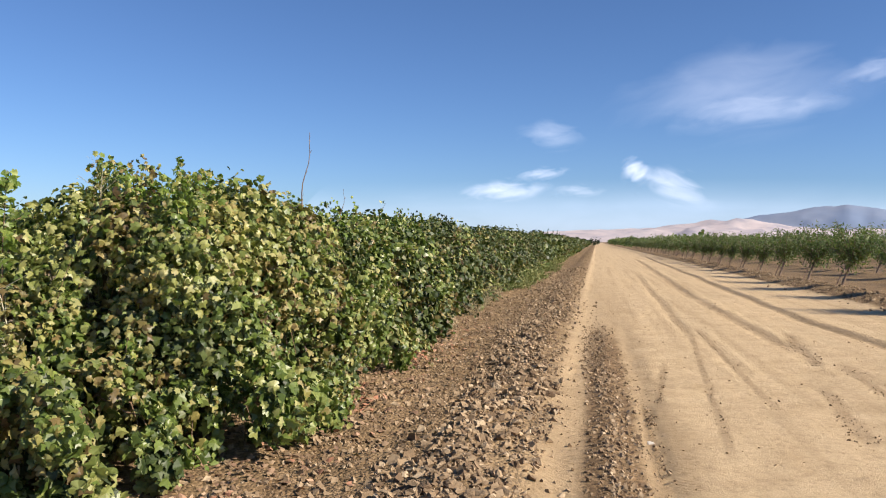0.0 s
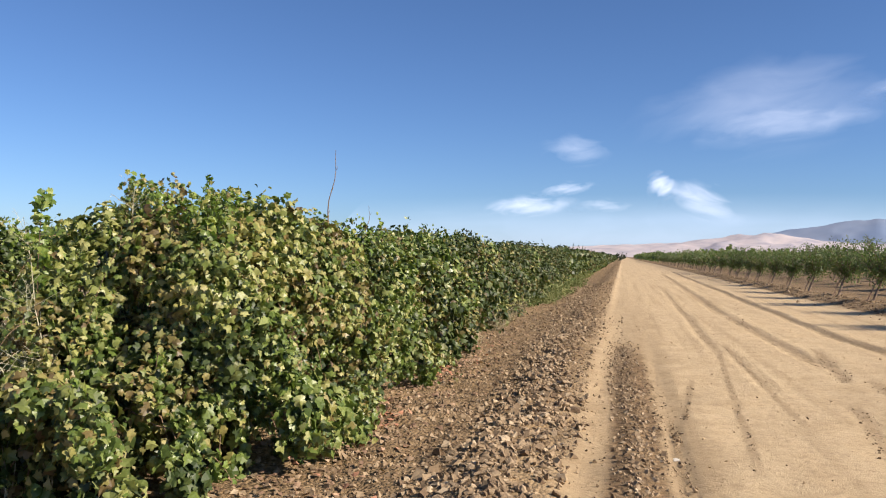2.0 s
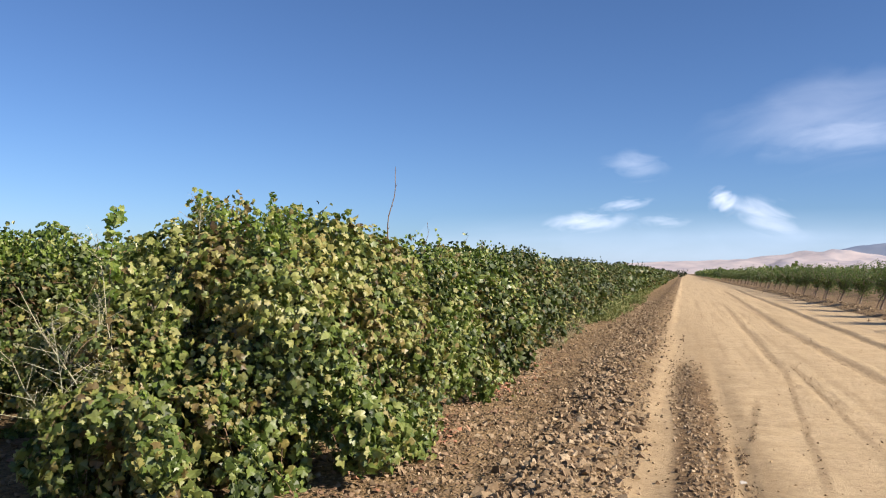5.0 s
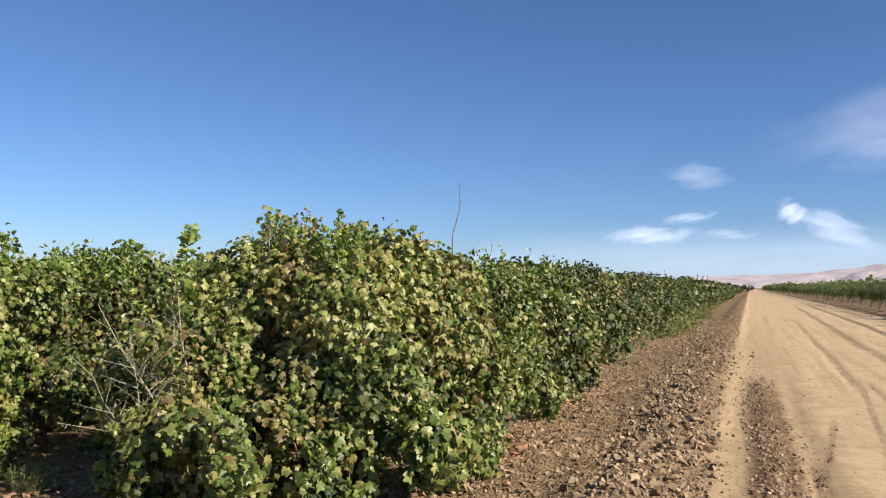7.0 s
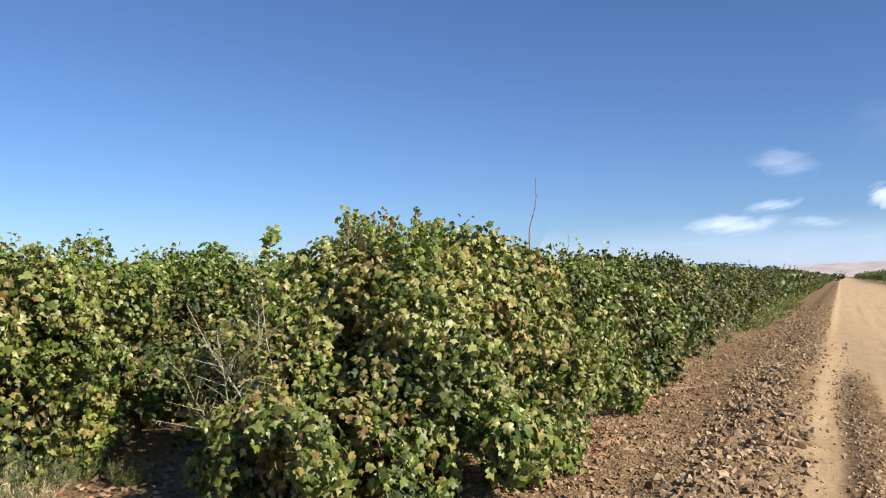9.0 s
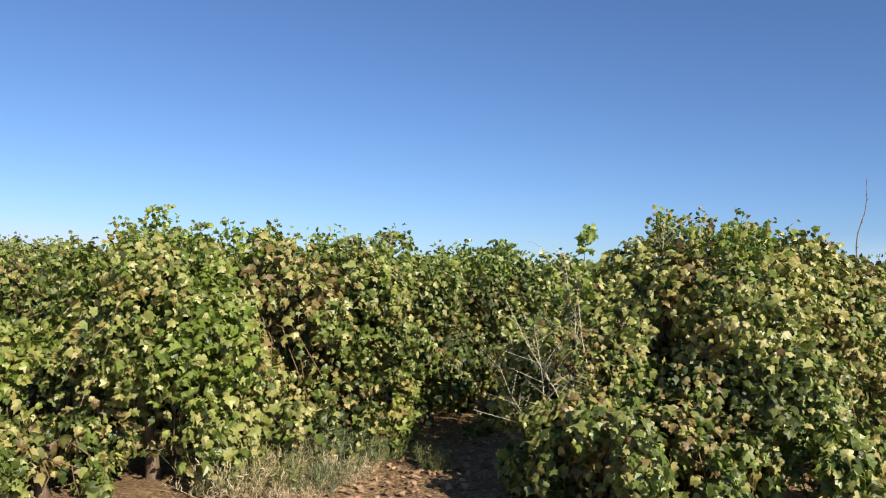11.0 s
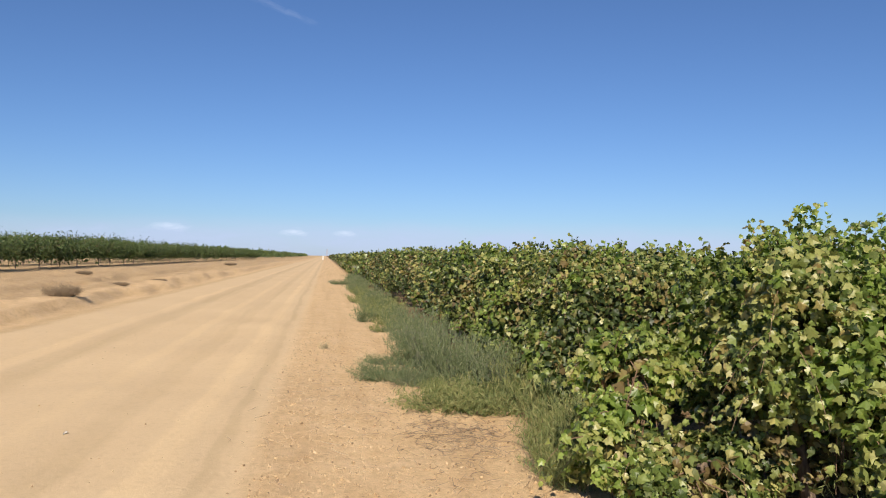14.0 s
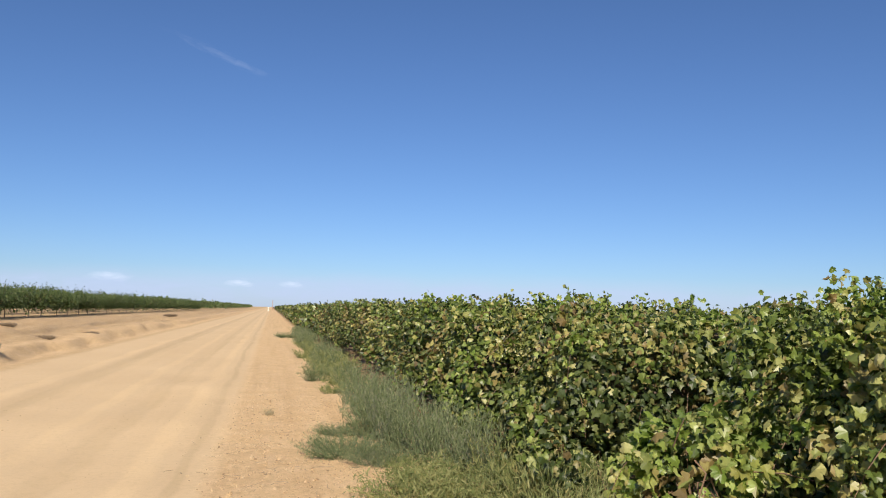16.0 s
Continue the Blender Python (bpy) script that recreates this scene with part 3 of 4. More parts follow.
def clump_leaves(n, half, top, reach, skirt):
    """Points on the outsides of the clumps, the way out there, and which clump each belongs to."""
    c = clump_spots(half, top, reach, skirt)
    m = len(c)
    own = rng.choice(m, size=n, p=c[:, 3] ** 2 / (c[:, 3] ** 2).sum())
    axis = unit(np.stack([c[:, 0] / half, 0.75 * c[:, 1] / reach * np.abs(c[:, 1] / reach) ** 2, (c[:, 2] - 0.45 * top) / top], 1))
    d = unit(rng.normal(size=(n, 3)))
    back = (d * axis[own]).sum(1) < -0.2
    d[back] *= -1
    r = c[own, 3:4] * (0.9, 1.0, 1.12)
    p = c[own, :3] + d * r * (1.02 - 0.5 * rng.random((n, 1)) ** 1.4 + 0.1 * rng.normal(size=(n, 1)))
    p[:, 2] -= 0.12 * c[own, 3] * rng.random(n)
    inside = np.zeros(n, bool)
    for j in range(m):
        q = ((p - c[j, :3]) / (c[j, 3] * np.array((0.9, 1.0, 1.12)))) ** 2
        inside |= (own != j) & (q.sum(1) < 0.55)
    ph = rng.uniform(0, 40, 4)
    gap = value_noise(p[:, 1] * 3.1 + ph[0], p[:, 2] * 3.4 + 2 * p[:, 0] + ph[1], 17) + 0.6 * value_noise(p[:, 1] * 7 + ph[2], p[:, 2] * 7 + 3 * p[:, 0] + ph[3], 18)
    keep = (~inside | (rng.random(n) < 0.16)) & ((gap > -0.24) | (rng.random(n) < 0.12))
    p[:, 2] = np.maximum(p[:, 2], 0.05)
    return p[keep], unit(0.75 * d + 0.55 * axis[own] + (0, 0, 0.2))[keep], own[keep], c


def vine_meshes(name, leaves, half, top, reach, size, form, shoots=16, skirt=0.1, canes=True, blend=(0.6, 0.2, 0.15, 0.05, 0.0), crown=None, tips=4, tuft=0.42):
    """Leaf, cane and trunk meshes; blend: how often a clump is fresh, paling, browning, deep or young."""
    p, out, own, c = clump_leaves(int(leaves * 1.3), half, top, reach, skirt)
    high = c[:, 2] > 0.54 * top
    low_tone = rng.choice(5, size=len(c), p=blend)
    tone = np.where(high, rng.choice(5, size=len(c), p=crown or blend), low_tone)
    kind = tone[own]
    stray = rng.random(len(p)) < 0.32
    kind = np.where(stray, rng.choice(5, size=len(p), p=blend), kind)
    scale = rng.uniform(0.8, 1.12, len(c))[own] * (1.15 - 0.28 * np.clip(p[:, 2] / top, 0, 1))
    stems = []
    sets = [(p, out, size * scale * rng.uniform(0.5, 1.25, len(p)), kind, 0.82)]
    # dull leaves inside the mound, browning ones and dark ones that paint in its shade
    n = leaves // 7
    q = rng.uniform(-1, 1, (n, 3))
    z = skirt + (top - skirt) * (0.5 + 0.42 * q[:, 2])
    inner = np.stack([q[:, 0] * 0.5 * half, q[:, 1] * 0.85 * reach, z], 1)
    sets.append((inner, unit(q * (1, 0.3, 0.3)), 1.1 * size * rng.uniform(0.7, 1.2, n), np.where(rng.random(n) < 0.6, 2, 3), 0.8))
    # dense tufts of young leaves standing out of the crown
    for _ in range(shoots if top > 1.3 else 0):
        base = np.array([rng.uniform(-0.6, 0.6) * half, rng.uniform(-0.95, 0.95) * reach, top - 0.22])
        lean, long = np.array([rng.normal() * 0.2, rng.normal() * 0.2, 1.0]), rng.uniform(0.16, tuft)
        m = int((34 + long * 120) * (0.08 / size) ** 1.3)
        s = rng.random(m) ** 0.9
        at = base + s[:, None] * long * lean + (0.13 - 0.07 * s)[:, None] * np.clip(rng.normal(size=(m, 3)), -1.5, 1.5) * (1, 1, 0.5)
        sort = np.where(rng.random(m) < 0.7, tips if rng.random() < 0.75 else rng.choice(5, p=crown or blend), rng.choice(5, size=m, p=blend))
        sets.append((at, unit(rng.normal(size=(m, 3)) * (1, 1, 0.5)), size * (1.0 - 0.4 * s) * rng.uniform(0.6, 1.1, m), sort, 0.8))
    # trailing and upright shoots, leaves alternating and smaller towards the tip
    for k in range(shoots * 3):
        up = k % 3 == 0
        if up:
            base = np.array([rng.uniform(-0.5, 0.5) * half, rng.uniform(-0.85, 0.85) * reach, top - 0.14])
            way, long, sag = np.array([rng.normal() * 0.25, rng.normal() * 0.25, 1.0]), rng.uniform(0.12, 0.4) * min(1, top / 1.6), rng.uniform(0.0, 0.3)
        else:
            j = rng.integers(len(c))
            side = unit(np.array([c[j, 0] / half, c[j, 1] / reach * 0.7, 0.3]))
            base = c[j, :3] + side * c[j, 3] * 0.8
            way, long, sag = side * 0.6 + rng.normal(size=3) * (0.25, 0.45, 0.1), rng.uniform(0.2, 0.55) * min(1, top / 1.4), rng.uniform(0.6, 1.4)
        g = np.linspace(0, 1, 6)[:, None]
        path = base + g * long * way - g ** 2 * np.array([0, 0, sag * long])
        path[:, 2] = np.maximum(path[:, 2], 0.04)
        stems.append(tube(path, np.linspace(0.004, 0.0015, 6), 3))
        m = max(5, int(long * 44 * (0.085 / size) ** 1.2))
        s = (np.arange(m) + rng.random(m)) / m
        at = np.stack([np.interp(s, g[:, 0], path[:, i]) for i in range(3)], 1) + rng.normal(size=(m, 3)) * 0.4 * size
        face = unit(rng.normal(size=(m, 3)) * 0.6 + (way * (1, 1, 0)) + (0, 0, 0.35))
        sort = np.full(m, tips) if up or rng.random() < 0.3 else np.where(rng.random(m) < 0.7, rng.choice(5, p=blend), rng.choice(5, size=m, p=blend))
        at[:, 2] = np.maximum(at[:, 2], 0.04)
        sets.append((at, face, size * (1.1 - 0.55 * s) * rng.uniform(0.75, 1.1, m), sort, 0.5))
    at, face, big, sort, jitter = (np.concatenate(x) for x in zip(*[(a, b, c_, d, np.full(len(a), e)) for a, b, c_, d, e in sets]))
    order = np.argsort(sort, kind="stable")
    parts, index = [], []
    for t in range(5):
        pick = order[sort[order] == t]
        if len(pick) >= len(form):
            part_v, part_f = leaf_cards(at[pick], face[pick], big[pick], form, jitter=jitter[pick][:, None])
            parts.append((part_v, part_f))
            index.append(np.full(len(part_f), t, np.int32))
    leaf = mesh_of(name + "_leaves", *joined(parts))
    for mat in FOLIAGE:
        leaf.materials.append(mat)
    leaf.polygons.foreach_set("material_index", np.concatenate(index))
    if not canes:
        return leaf, None, None
    fork = min(0.85, 0.5 * top)
    for _ in range(14):
        a = rng.uniform(0, 6.28)
        q = np.linspace(0, 1, 6)[:, None]
        r = np.array([math.cos(a) * half * 0.85, math.sin(a) * reach * 0.85, 0])
        path = np.array([0, 0, fork]) + q * r + np.sin(q * 3.0) * np.array([0, 0, (top - fork - 0.1) * rng.uniform(0.4, 0.85)]) - q ** 3 * np.array([0, 0, rng.uniform(0.1, 0.8)]) + 0.03 * rng.normal(size=(6, 3))
        stems.append(tube(path, np.linspace(0.008, 0.003, 6), 4))
    stems = [(v, np.concatenate([f[:, :3], f[:, [0, 2, 3]]])) for v, f in stems]
    q = np.linspace(0, 1, 7)
    trunk = tube(np.stack([0.05 * np.sin(q * 5), 0.05 * np.cos(q * 4), -0.1 + q * (fork + 0.2)], 1), 0.055 - 0.018 * q + 0.01 * np.sin(q * 17), 7)
    arms = [tube(np.stack([0.03 * np.sin(q * 6), s * q * reach * 0.75, fork + 0.05 + 0.06 * np.sin(q * 3)], 1), 0.035 - 0.018 * q, 5) for s in (-1, 1)]
    return leaf, mesh_of(name + "_canes", *joined(stems), CANE_BARK), [mesh_of(name + "_trunk", *trunk, VINE_BARK, smooth=True)] + [mesh_of(name + "_arm", *a, VINE_BARK, smooth=True) for a in arms]


def grapevine(meshes, m, label, group):
    vine = empty("grapevine", m, label, "grapevine", group)
    foliage, tangle, wood = meshes
    piece("foliage", foliage, vine)["kind"] = "stuff"
    if wood:
        piece("cane_tangle", tangle, vine)["kind"] = "stuff"
        trunk = piece("trunk", wood[0], vine, "gnarled brown vine trunk")
        for me in wood[1:]:
            piece("arm", me, trunk)
    return vine


ROW_X, GAP = -3.0, 3.4

# unlike vines near the corner, then shared forms further off
ROW_GROUP = "grapevines in the vineyard rows"
FRESH, LIGHT_MIX, TURNING, DEEP_SHADE_MIX, YOUNG_MIX = (0.52, 0.14, 0.1, 0.24, 0.0), (0.44, 0.36, 0.07, 0.08, 0.05), (0.14, 0.42, 0.4, 0.02, 0.02), (0.09, 0.03, 0.07, 0.81, 0.0), (0.15, 0.15, 0.0, 0.0, 0.7)
NEAR = [
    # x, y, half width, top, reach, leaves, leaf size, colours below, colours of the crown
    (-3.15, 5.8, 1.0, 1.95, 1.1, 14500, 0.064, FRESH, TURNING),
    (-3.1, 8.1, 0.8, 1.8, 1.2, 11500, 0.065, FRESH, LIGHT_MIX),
    (-3.2, 10.5, 0.8, 1.84, 1.25, 6000, 0.092, DEEP_SHADE_MIX, FRESH),
    (-3.35, 12.8, 0.8, 1.84, 1.25, 6000, 0.095, DEEP_SHADE_MIX, FRESH),
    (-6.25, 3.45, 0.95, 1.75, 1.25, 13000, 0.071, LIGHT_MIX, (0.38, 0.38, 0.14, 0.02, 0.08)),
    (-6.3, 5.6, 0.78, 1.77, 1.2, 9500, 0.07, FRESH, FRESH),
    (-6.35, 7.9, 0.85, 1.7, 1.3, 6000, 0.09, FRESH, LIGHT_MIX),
    # third row's end: shade on its lower part is put into darker leaves
    (-9.7, 3.3, 0.85, 1.66, 1.3, 8500, 0.074, DEEP_SHADE_MIX, (0.36, 0.3, 0.2, 0.14, 0.0)),
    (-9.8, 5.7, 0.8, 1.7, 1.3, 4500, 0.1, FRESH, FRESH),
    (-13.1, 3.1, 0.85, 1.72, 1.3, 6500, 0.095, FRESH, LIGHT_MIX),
    (-16.5, 3.2, 0.85, 1.74, 1.3, 5000, 0.1, DEEP_SHADE_MIX, FRESH),
    # low sprawling ends of the first rows
    (-3.75, 4.8, 0.6, 1.3, 0.6, 5200, 0.063, FRESH, LIGHT_MIX),
    (-3.15, 4.35, 0.62, 0.85, 0.55, 3600, 0.075, FRESH, LIGHT_MIX),
    (-2.9, 5.5, 0.42, 0.8, 0.95, 3000, 0.066, FRESH, FRESH),
    (-6.15, 1.8, 0.45, 0.5, 0.4, 1700, 0.07, FRESH, FRESH),
    (-6.15, 2.55, 0.42, 1.62, 0.4, 2200, 0.066, LIGHT_MIX, LIGHT_MIX),
    (-6.42, 1.5, 0.22, 1.18, 0.24, 1200, 0.068, YOUNG_MIX, YOUNG_MIX),
    (-9.6, 2.15, 0.7, 0.75, 0.45, 1500, 0.085, FRESH, FRESH),
]
for x, y, half, top, reach, leaves, size, blend, crown in NEAR:
    me = vine_meshes("vine", leaves, half, top, reach, size, LOBED if size < 0.0855 else SIMPLE, (15 if x < -5 else 12) if top > 1.3 else 4, skirt=0.3 if x < -9 else 0.1, tuft=0.46 if x < -5 else 0.42, blend=blend, crown=crown, tips=0 if x > -4 and y > 9 else 4)
    grapevine(me, pose(x, y, 0), "low sprawling grapevine shoots at the row's end" if top < 1.3 else "untrimmed grapevine with green and yellowing leaves in a row", ROW_GROUP)

MID = [vine_meshes("vine_mid", 2300, 0.8, 1.72, 1.3, 0.125, ROUGH, 10, skirt=0.3, blend=b, crown=c, tips=0) for b, c in ((DEEP_SHADE_MIX, FRESH), (FRESH, LIGHT_MIX), (DEEP_SHADE_MIX, DEEP_SHADE_MIX), (DEEP_SHADE_MIX, FRESH))]
DEEP = [vine_meshes("vine_deep", 2600, 0.84, 1.84, 1.3, 0.125, ROUGH, 10, blend=DEEP_SHADE_MIX, crown=c, tips=3) for c in (DEEP_SHADE_MIX, DEEP_SHADE_MIX, FRESH, DEEP_SHADE_MIX)]
FAR_DEEP = [vine_meshes("vine_far_deep", 520, 0.84, 1.9, 1.35, 0.26, KITE, 4, canes=False, blend=DEEP_SHADE_MIX, tips=3) for _ in range(3)]
FAR = [vine_meshes("vine_far", 520, 0.85, 1.78, 1.4, 0.26, KITE, 4, canes=False, blend=DEEP_SHADE_MIX, crown=FRESH, tips=0) for _ in range(4)]
starts = {0: 15.0, 1: 10.1, 2: 8.0, 3: 5.5, 4: 5.7}
for row in range(0, 40):
    y = starts.get(row, 3.2 + rng.uniform(-0.2, 0.2))
    end = 130 if row == 0 else (44 if row == 1 else (26 if row < 6 else (12 if row < 16 else 6)))
    k = 0
    while y < end:
        x = ROW_X - GAP * row + rng.normal() * 0.06 - (0.55 if row == 0 else 0)
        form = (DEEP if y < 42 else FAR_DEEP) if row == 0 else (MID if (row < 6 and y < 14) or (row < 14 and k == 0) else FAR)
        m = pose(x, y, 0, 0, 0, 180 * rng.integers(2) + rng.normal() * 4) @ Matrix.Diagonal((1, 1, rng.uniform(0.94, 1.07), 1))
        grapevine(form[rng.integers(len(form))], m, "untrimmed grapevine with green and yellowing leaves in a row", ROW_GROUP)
        y += 2.3
        k += 1


# ---- young orchards ----
def tree_meshes(leaves, size, tall, crown_low, spread, leaf_material_, upright, form=KITE, limbs=14, slant=0.0, fuzz=0.75, level=0.72):
    q = np.linspace(0, 1, 5)
    lean = rng.normal(size=2) * 0.04 + (slant, 0)
    trunk = [tube(np.stack([lean[0] * q, lean[1] * q, -0.15 + q * (crown_low + 0.25)], 1), 0.045 - 0.012 * q, 6)]
    at = []
    each = leaves // limbs
    for k in range(limbs):
        a = k * 2.4 + rng.normal() * 0.3
        r = spread * rng.uniform(0.45, 1.0)
        z = tall * (rng.uniform(level, 0.95) if k % 4 else rng.uniform(0.95, 1.08))
        p = np.stack([lean[0] + math.cos(a) * r * q ** upright, math.sin(a) * r * q ** upright, crown_low + q * (z - crown_low)], 1)
        trunk.append(tube(p, 0.022 - 0.018 * q, 4))
        s = rng.random(each) ** 0.8
        c = np.stack([np.interp(s, q, p[:, i]) for i in range(3)], 1)
        at.append(c + rng.normal(size=(each, 3)) * np.array([0.16, 0.16, 0.13]) * spread * (1.15 - fuzz * s[:, None]))
    at = np.concatenate(at)
    out = unit(at - np.array([lean[0], 0, (crown_low + tall) / 2]))
    crown = mesh_of("crown", *leaf_cards(at, out, size * rng.uniform(0.6, 1.3, len(at)), form, droop=0.2, jitter=0.8), leaf_material_)
    return mesh_of("trunk", *joined(trunk), TREE_BARK, smooth=True), crown


def orchard_tree(meshes, m, label, group, stake=None):
    tree = empty("orchard_tree", m, label, "tree", group)
    piece("trunk", meshes[0], tree)
    piece("crown", meshes[1], tree)["kind"] = "stuff"
    if stake:
        piece("stake", stake, tree, "thin wooden support stake")
    return tree


YOUNG = [tree_meshes(3600, 0.11, 1.98, 0.72, 1.15, ORCHARD_LEAF, 1.0, LANCE, 28, 0.28) for _ in range(4)]
YOUNG_FAR = [tree_meshes(600, 0.24, 1.98, 0.75, 1.1, ORCHARD_LEAF, 1.0, LANCE, 18, 0.28) for _ in range(3)]
STAKE = mesh_of("stake", *tube([(-0.16, 0.08, -0.2), (0.02, 0.06, 0.35), (0.3, 0.03, 1.0)], (0.02, 0.02, 0.018), 5), STAKE_WOOD)
for row in range(5):
    for k in range(38 if row == 0 else 20):
        y = 10.5 + 4.7 * k + rng.normal() * 0.15 + (0.5 * row)
        x = 8.2 + 5.6 * row + rng.normal() * 0.1
        form = YOUNG if row == 0 and k < 14 or row == 1 and k < 8 else YOUNG_FAR
        m = pose(x, y, ground_height(np.array([x]), np.array([y]))[0] - 0.02, 0, 2, rng.uniform(-20, 20)) @ Matrix.Scale(rng.uniform(0.93, 1.08), 4)
        orchard_tree(form[rng.integers(len(form))], m, "young staked orchard tree with upright green shoots", "young trees in the staked orchard", STAKE if row == 0 and k < 20 else None)


def far_trees(name, spots, tall, low, spread, mat, label):
    """Rows of trees too far off to tell apart: their crowns in one mesh."""
    at = []
    for x, y, z in spots:
        n = 70
        p = rng.normal(size=(n, 3)) * (spread * 0.45, spread * 0.45, (tall - low) * 0.27) + (x, y, z + (tall + low) / 2 + 0.1)
        at.append(p)
    at = np.concatenate(at)
    v, f = leaf_cards(at, unit(rng.normal(size=(len(at), 3))), 0.6 * rng.uniform(0.6, 1.3, len(at)), KITE, droop=0.2, jitter=0.8)
    tagged(new(name, mesh_of(name, v, f, mat)), label, "orchard", kind="stuff")


far_trees("far_young_orchard", [(8.2 + 5.6 * r, 10.5 + 4.7 * k, 0.1) for r in range(5) for k in range(38 if r == 0 else 20, 110)] + [(36.2 + 5.6 * r, 60 + 4.7 * k, 0.1) for r in range(4) for k in range(60)],
          2.4, 0.8, 1.1, ORCHARD_LEAF, "far rows of young green orchard trees along the road")
OLDER = [tree_meshes(4600, 0.23, 2.18, 1.0, 2.1, DARK_LEAF, 0.5, LANCE, 30, 0.0, 0.4, 0.8) for _ in range(4)]
OLDER_FAR = [tree_meshes(1300, 0.36, 2.22, 1.0, 2.2, DARK_LEAF, 0.5, LANCE, 18, 0.0, 0.4, 0.9) for _ in range(3)]
for row in range(2):
    for k in range(46 if row == 0 else 24):
        x = -24 - 4.7 * k + rng.normal() * 0.2
        y = -20.5 - 6.0 * row + rng.normal() * 0.15
        form = OLDER if row == 0 and k < 22 else OLDER_FAR
        m = pose(x, y, ground_height(np.array([x]), np.array([y]))[0] - 0.03, 0, 0, rng.uniform(0, 360)) @ Matrix.Scale(rng.uniform(0.92, 1.08), 4)
        orchard_tree(form[rng.integers(len(form))], m, "full dark green orchard tree on a sandy bank", "older trees in the orchard")
far_trees("far_older_orchard", [(-24 - 4.7 * k, -20.5 - 6 * r, 0.1) for r in range(3) for k in range((46, 24, 0)[r], 170)], 2.5, 0.9, 2.0, DARK_LEAF, "far rows of dark green orchard trees on a sandy bank")


# ---- hills and clouds ----
def ridge(name, points, far, mat, label, seed, rough, crest=0.06):
    """A range of hills: bearings and heights of its skyline, in degrees, at a distance."""
    az = np.radians(np.linspace(points[0][0], points[-1][0], 160))
    top = far * np.tan(np.radians(np.interp(np.degrees(az), [p[0] for p in points], [p[1] for p in points])))
    rows = []
    for k, s in enumerate(np.linspace(0, 1, 14)):
        d = far - 500 * (1 - s)
        h = top * s ** 0.8 * (1 + (rough * (1 - s) + crest) * value_noise(np.degrees(az) * 1.3, 0 * az + k * 0.45, seed) + 0.7 * crest * value_noise(np.degrees(az) * 4.1, 0 * az + k, seed + 1))
        rows.append(np.stack([np.sin(az) * d, np.cos(az) * d, h + 1.5 * s - 2 * (1 - s)], 1))
    v = np.stack(rows)
    n, w = v.shape[:2]
    i, j = np.meshgrid(np.arange(n - 1), np.arange(w - 1), indexing="ij")
    a = i * w + j
    f = np.stack([a, a + 1, a + w + 1, a + w], -1).reshape(-1, 4)
    ob = new(name, mesh_of(name, v.reshape(-1, 3), f, mat, smooth=True))
    tagged(ob, label, "hills", kind="structure")


ridge("backdrop_hills", [(-14, 0.1), (-8, 0.35), (-3.4, 0.65), (0, 0.85), (3, 0.95), (5.5, 1.25), (6.5, 1.42), (8, 1.5), (9.0, 1.58), (9.5, 1.72), (10.2, 1.62), (11.2, 1.45), (12.5, 1.2), (14, 1.08), (20, 1.0), (40, 0.9), (70, 0.3)], 3600, HILL_NEAR, "pinkish dry hills on the horizon with haze painted in", 20, 0.5)
ridge("backdrop_mountain", [(6, 0.2), (8.5, 1.2), (9.8, 1.72), (10.6, 1.88), (12, 2.08), (14, 2.4), (15.9, 2.6), (17, 2.45), (18.5, 2.2), (24, 2.4), (35, 1.8), (50, 0.2)], 4300, HILL_FAR, "mountain behind the dry hills painted in blue haze", 30, 0.12, 0.015)


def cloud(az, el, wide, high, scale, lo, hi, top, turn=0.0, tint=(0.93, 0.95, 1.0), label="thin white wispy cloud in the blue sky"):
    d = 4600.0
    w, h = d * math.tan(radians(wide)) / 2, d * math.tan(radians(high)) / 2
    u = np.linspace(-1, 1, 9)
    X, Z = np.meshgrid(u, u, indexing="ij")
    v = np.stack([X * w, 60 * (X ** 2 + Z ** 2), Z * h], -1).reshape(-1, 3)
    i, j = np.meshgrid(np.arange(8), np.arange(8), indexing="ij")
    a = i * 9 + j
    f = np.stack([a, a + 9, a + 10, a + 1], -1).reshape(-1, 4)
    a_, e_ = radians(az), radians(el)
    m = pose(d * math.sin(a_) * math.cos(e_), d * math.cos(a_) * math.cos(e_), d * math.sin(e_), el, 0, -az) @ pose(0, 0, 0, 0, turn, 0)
    ob = piece("backdrop_cloud_haze", mesh_of("cloud", v, f, glowing_cloud_material("cloud", scale, lo, hi, top, tint, 2 * h), smooth=True), m=m)
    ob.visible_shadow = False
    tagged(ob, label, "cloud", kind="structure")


# bearing, height, width and depth in degrees; noise size; where it begins and is fullest; fullness; tilt
cloud(9.0, 10.2, 20, 8.5, 2.4, 0.1, 1.8, 0.32, -10)
cloud(10.2, 9.0, 14, 3.2, 2.8, 0.05, 1.5, 0.26, -3)
cloud(17.5, 11.0, 7, 2.4, 2.6, 0.15, 1.5, 0.3, -14)
cloud(2.6, 5.0, 2.4, 2.8, 3.2, 0.1, 1.3, 0.85, -35)
cloud(5.0, 4.0, 7.6, 3.2, 2.6, 0.1, 1.3, 0.55, 20)
cloud(-6.8, 3.55, 8.0, 2.1, 2.4, 0.05, 1.2, 0.58, -4)
cloud(-4.0, 4.75, 5.0, 1.3, 2.4, 0.05, 1.2, 0.42, -8)
cloud(-3.3, 7.5, 6.0, 3.0, 2.4, 0.1, 1.5, 0.32, 0)
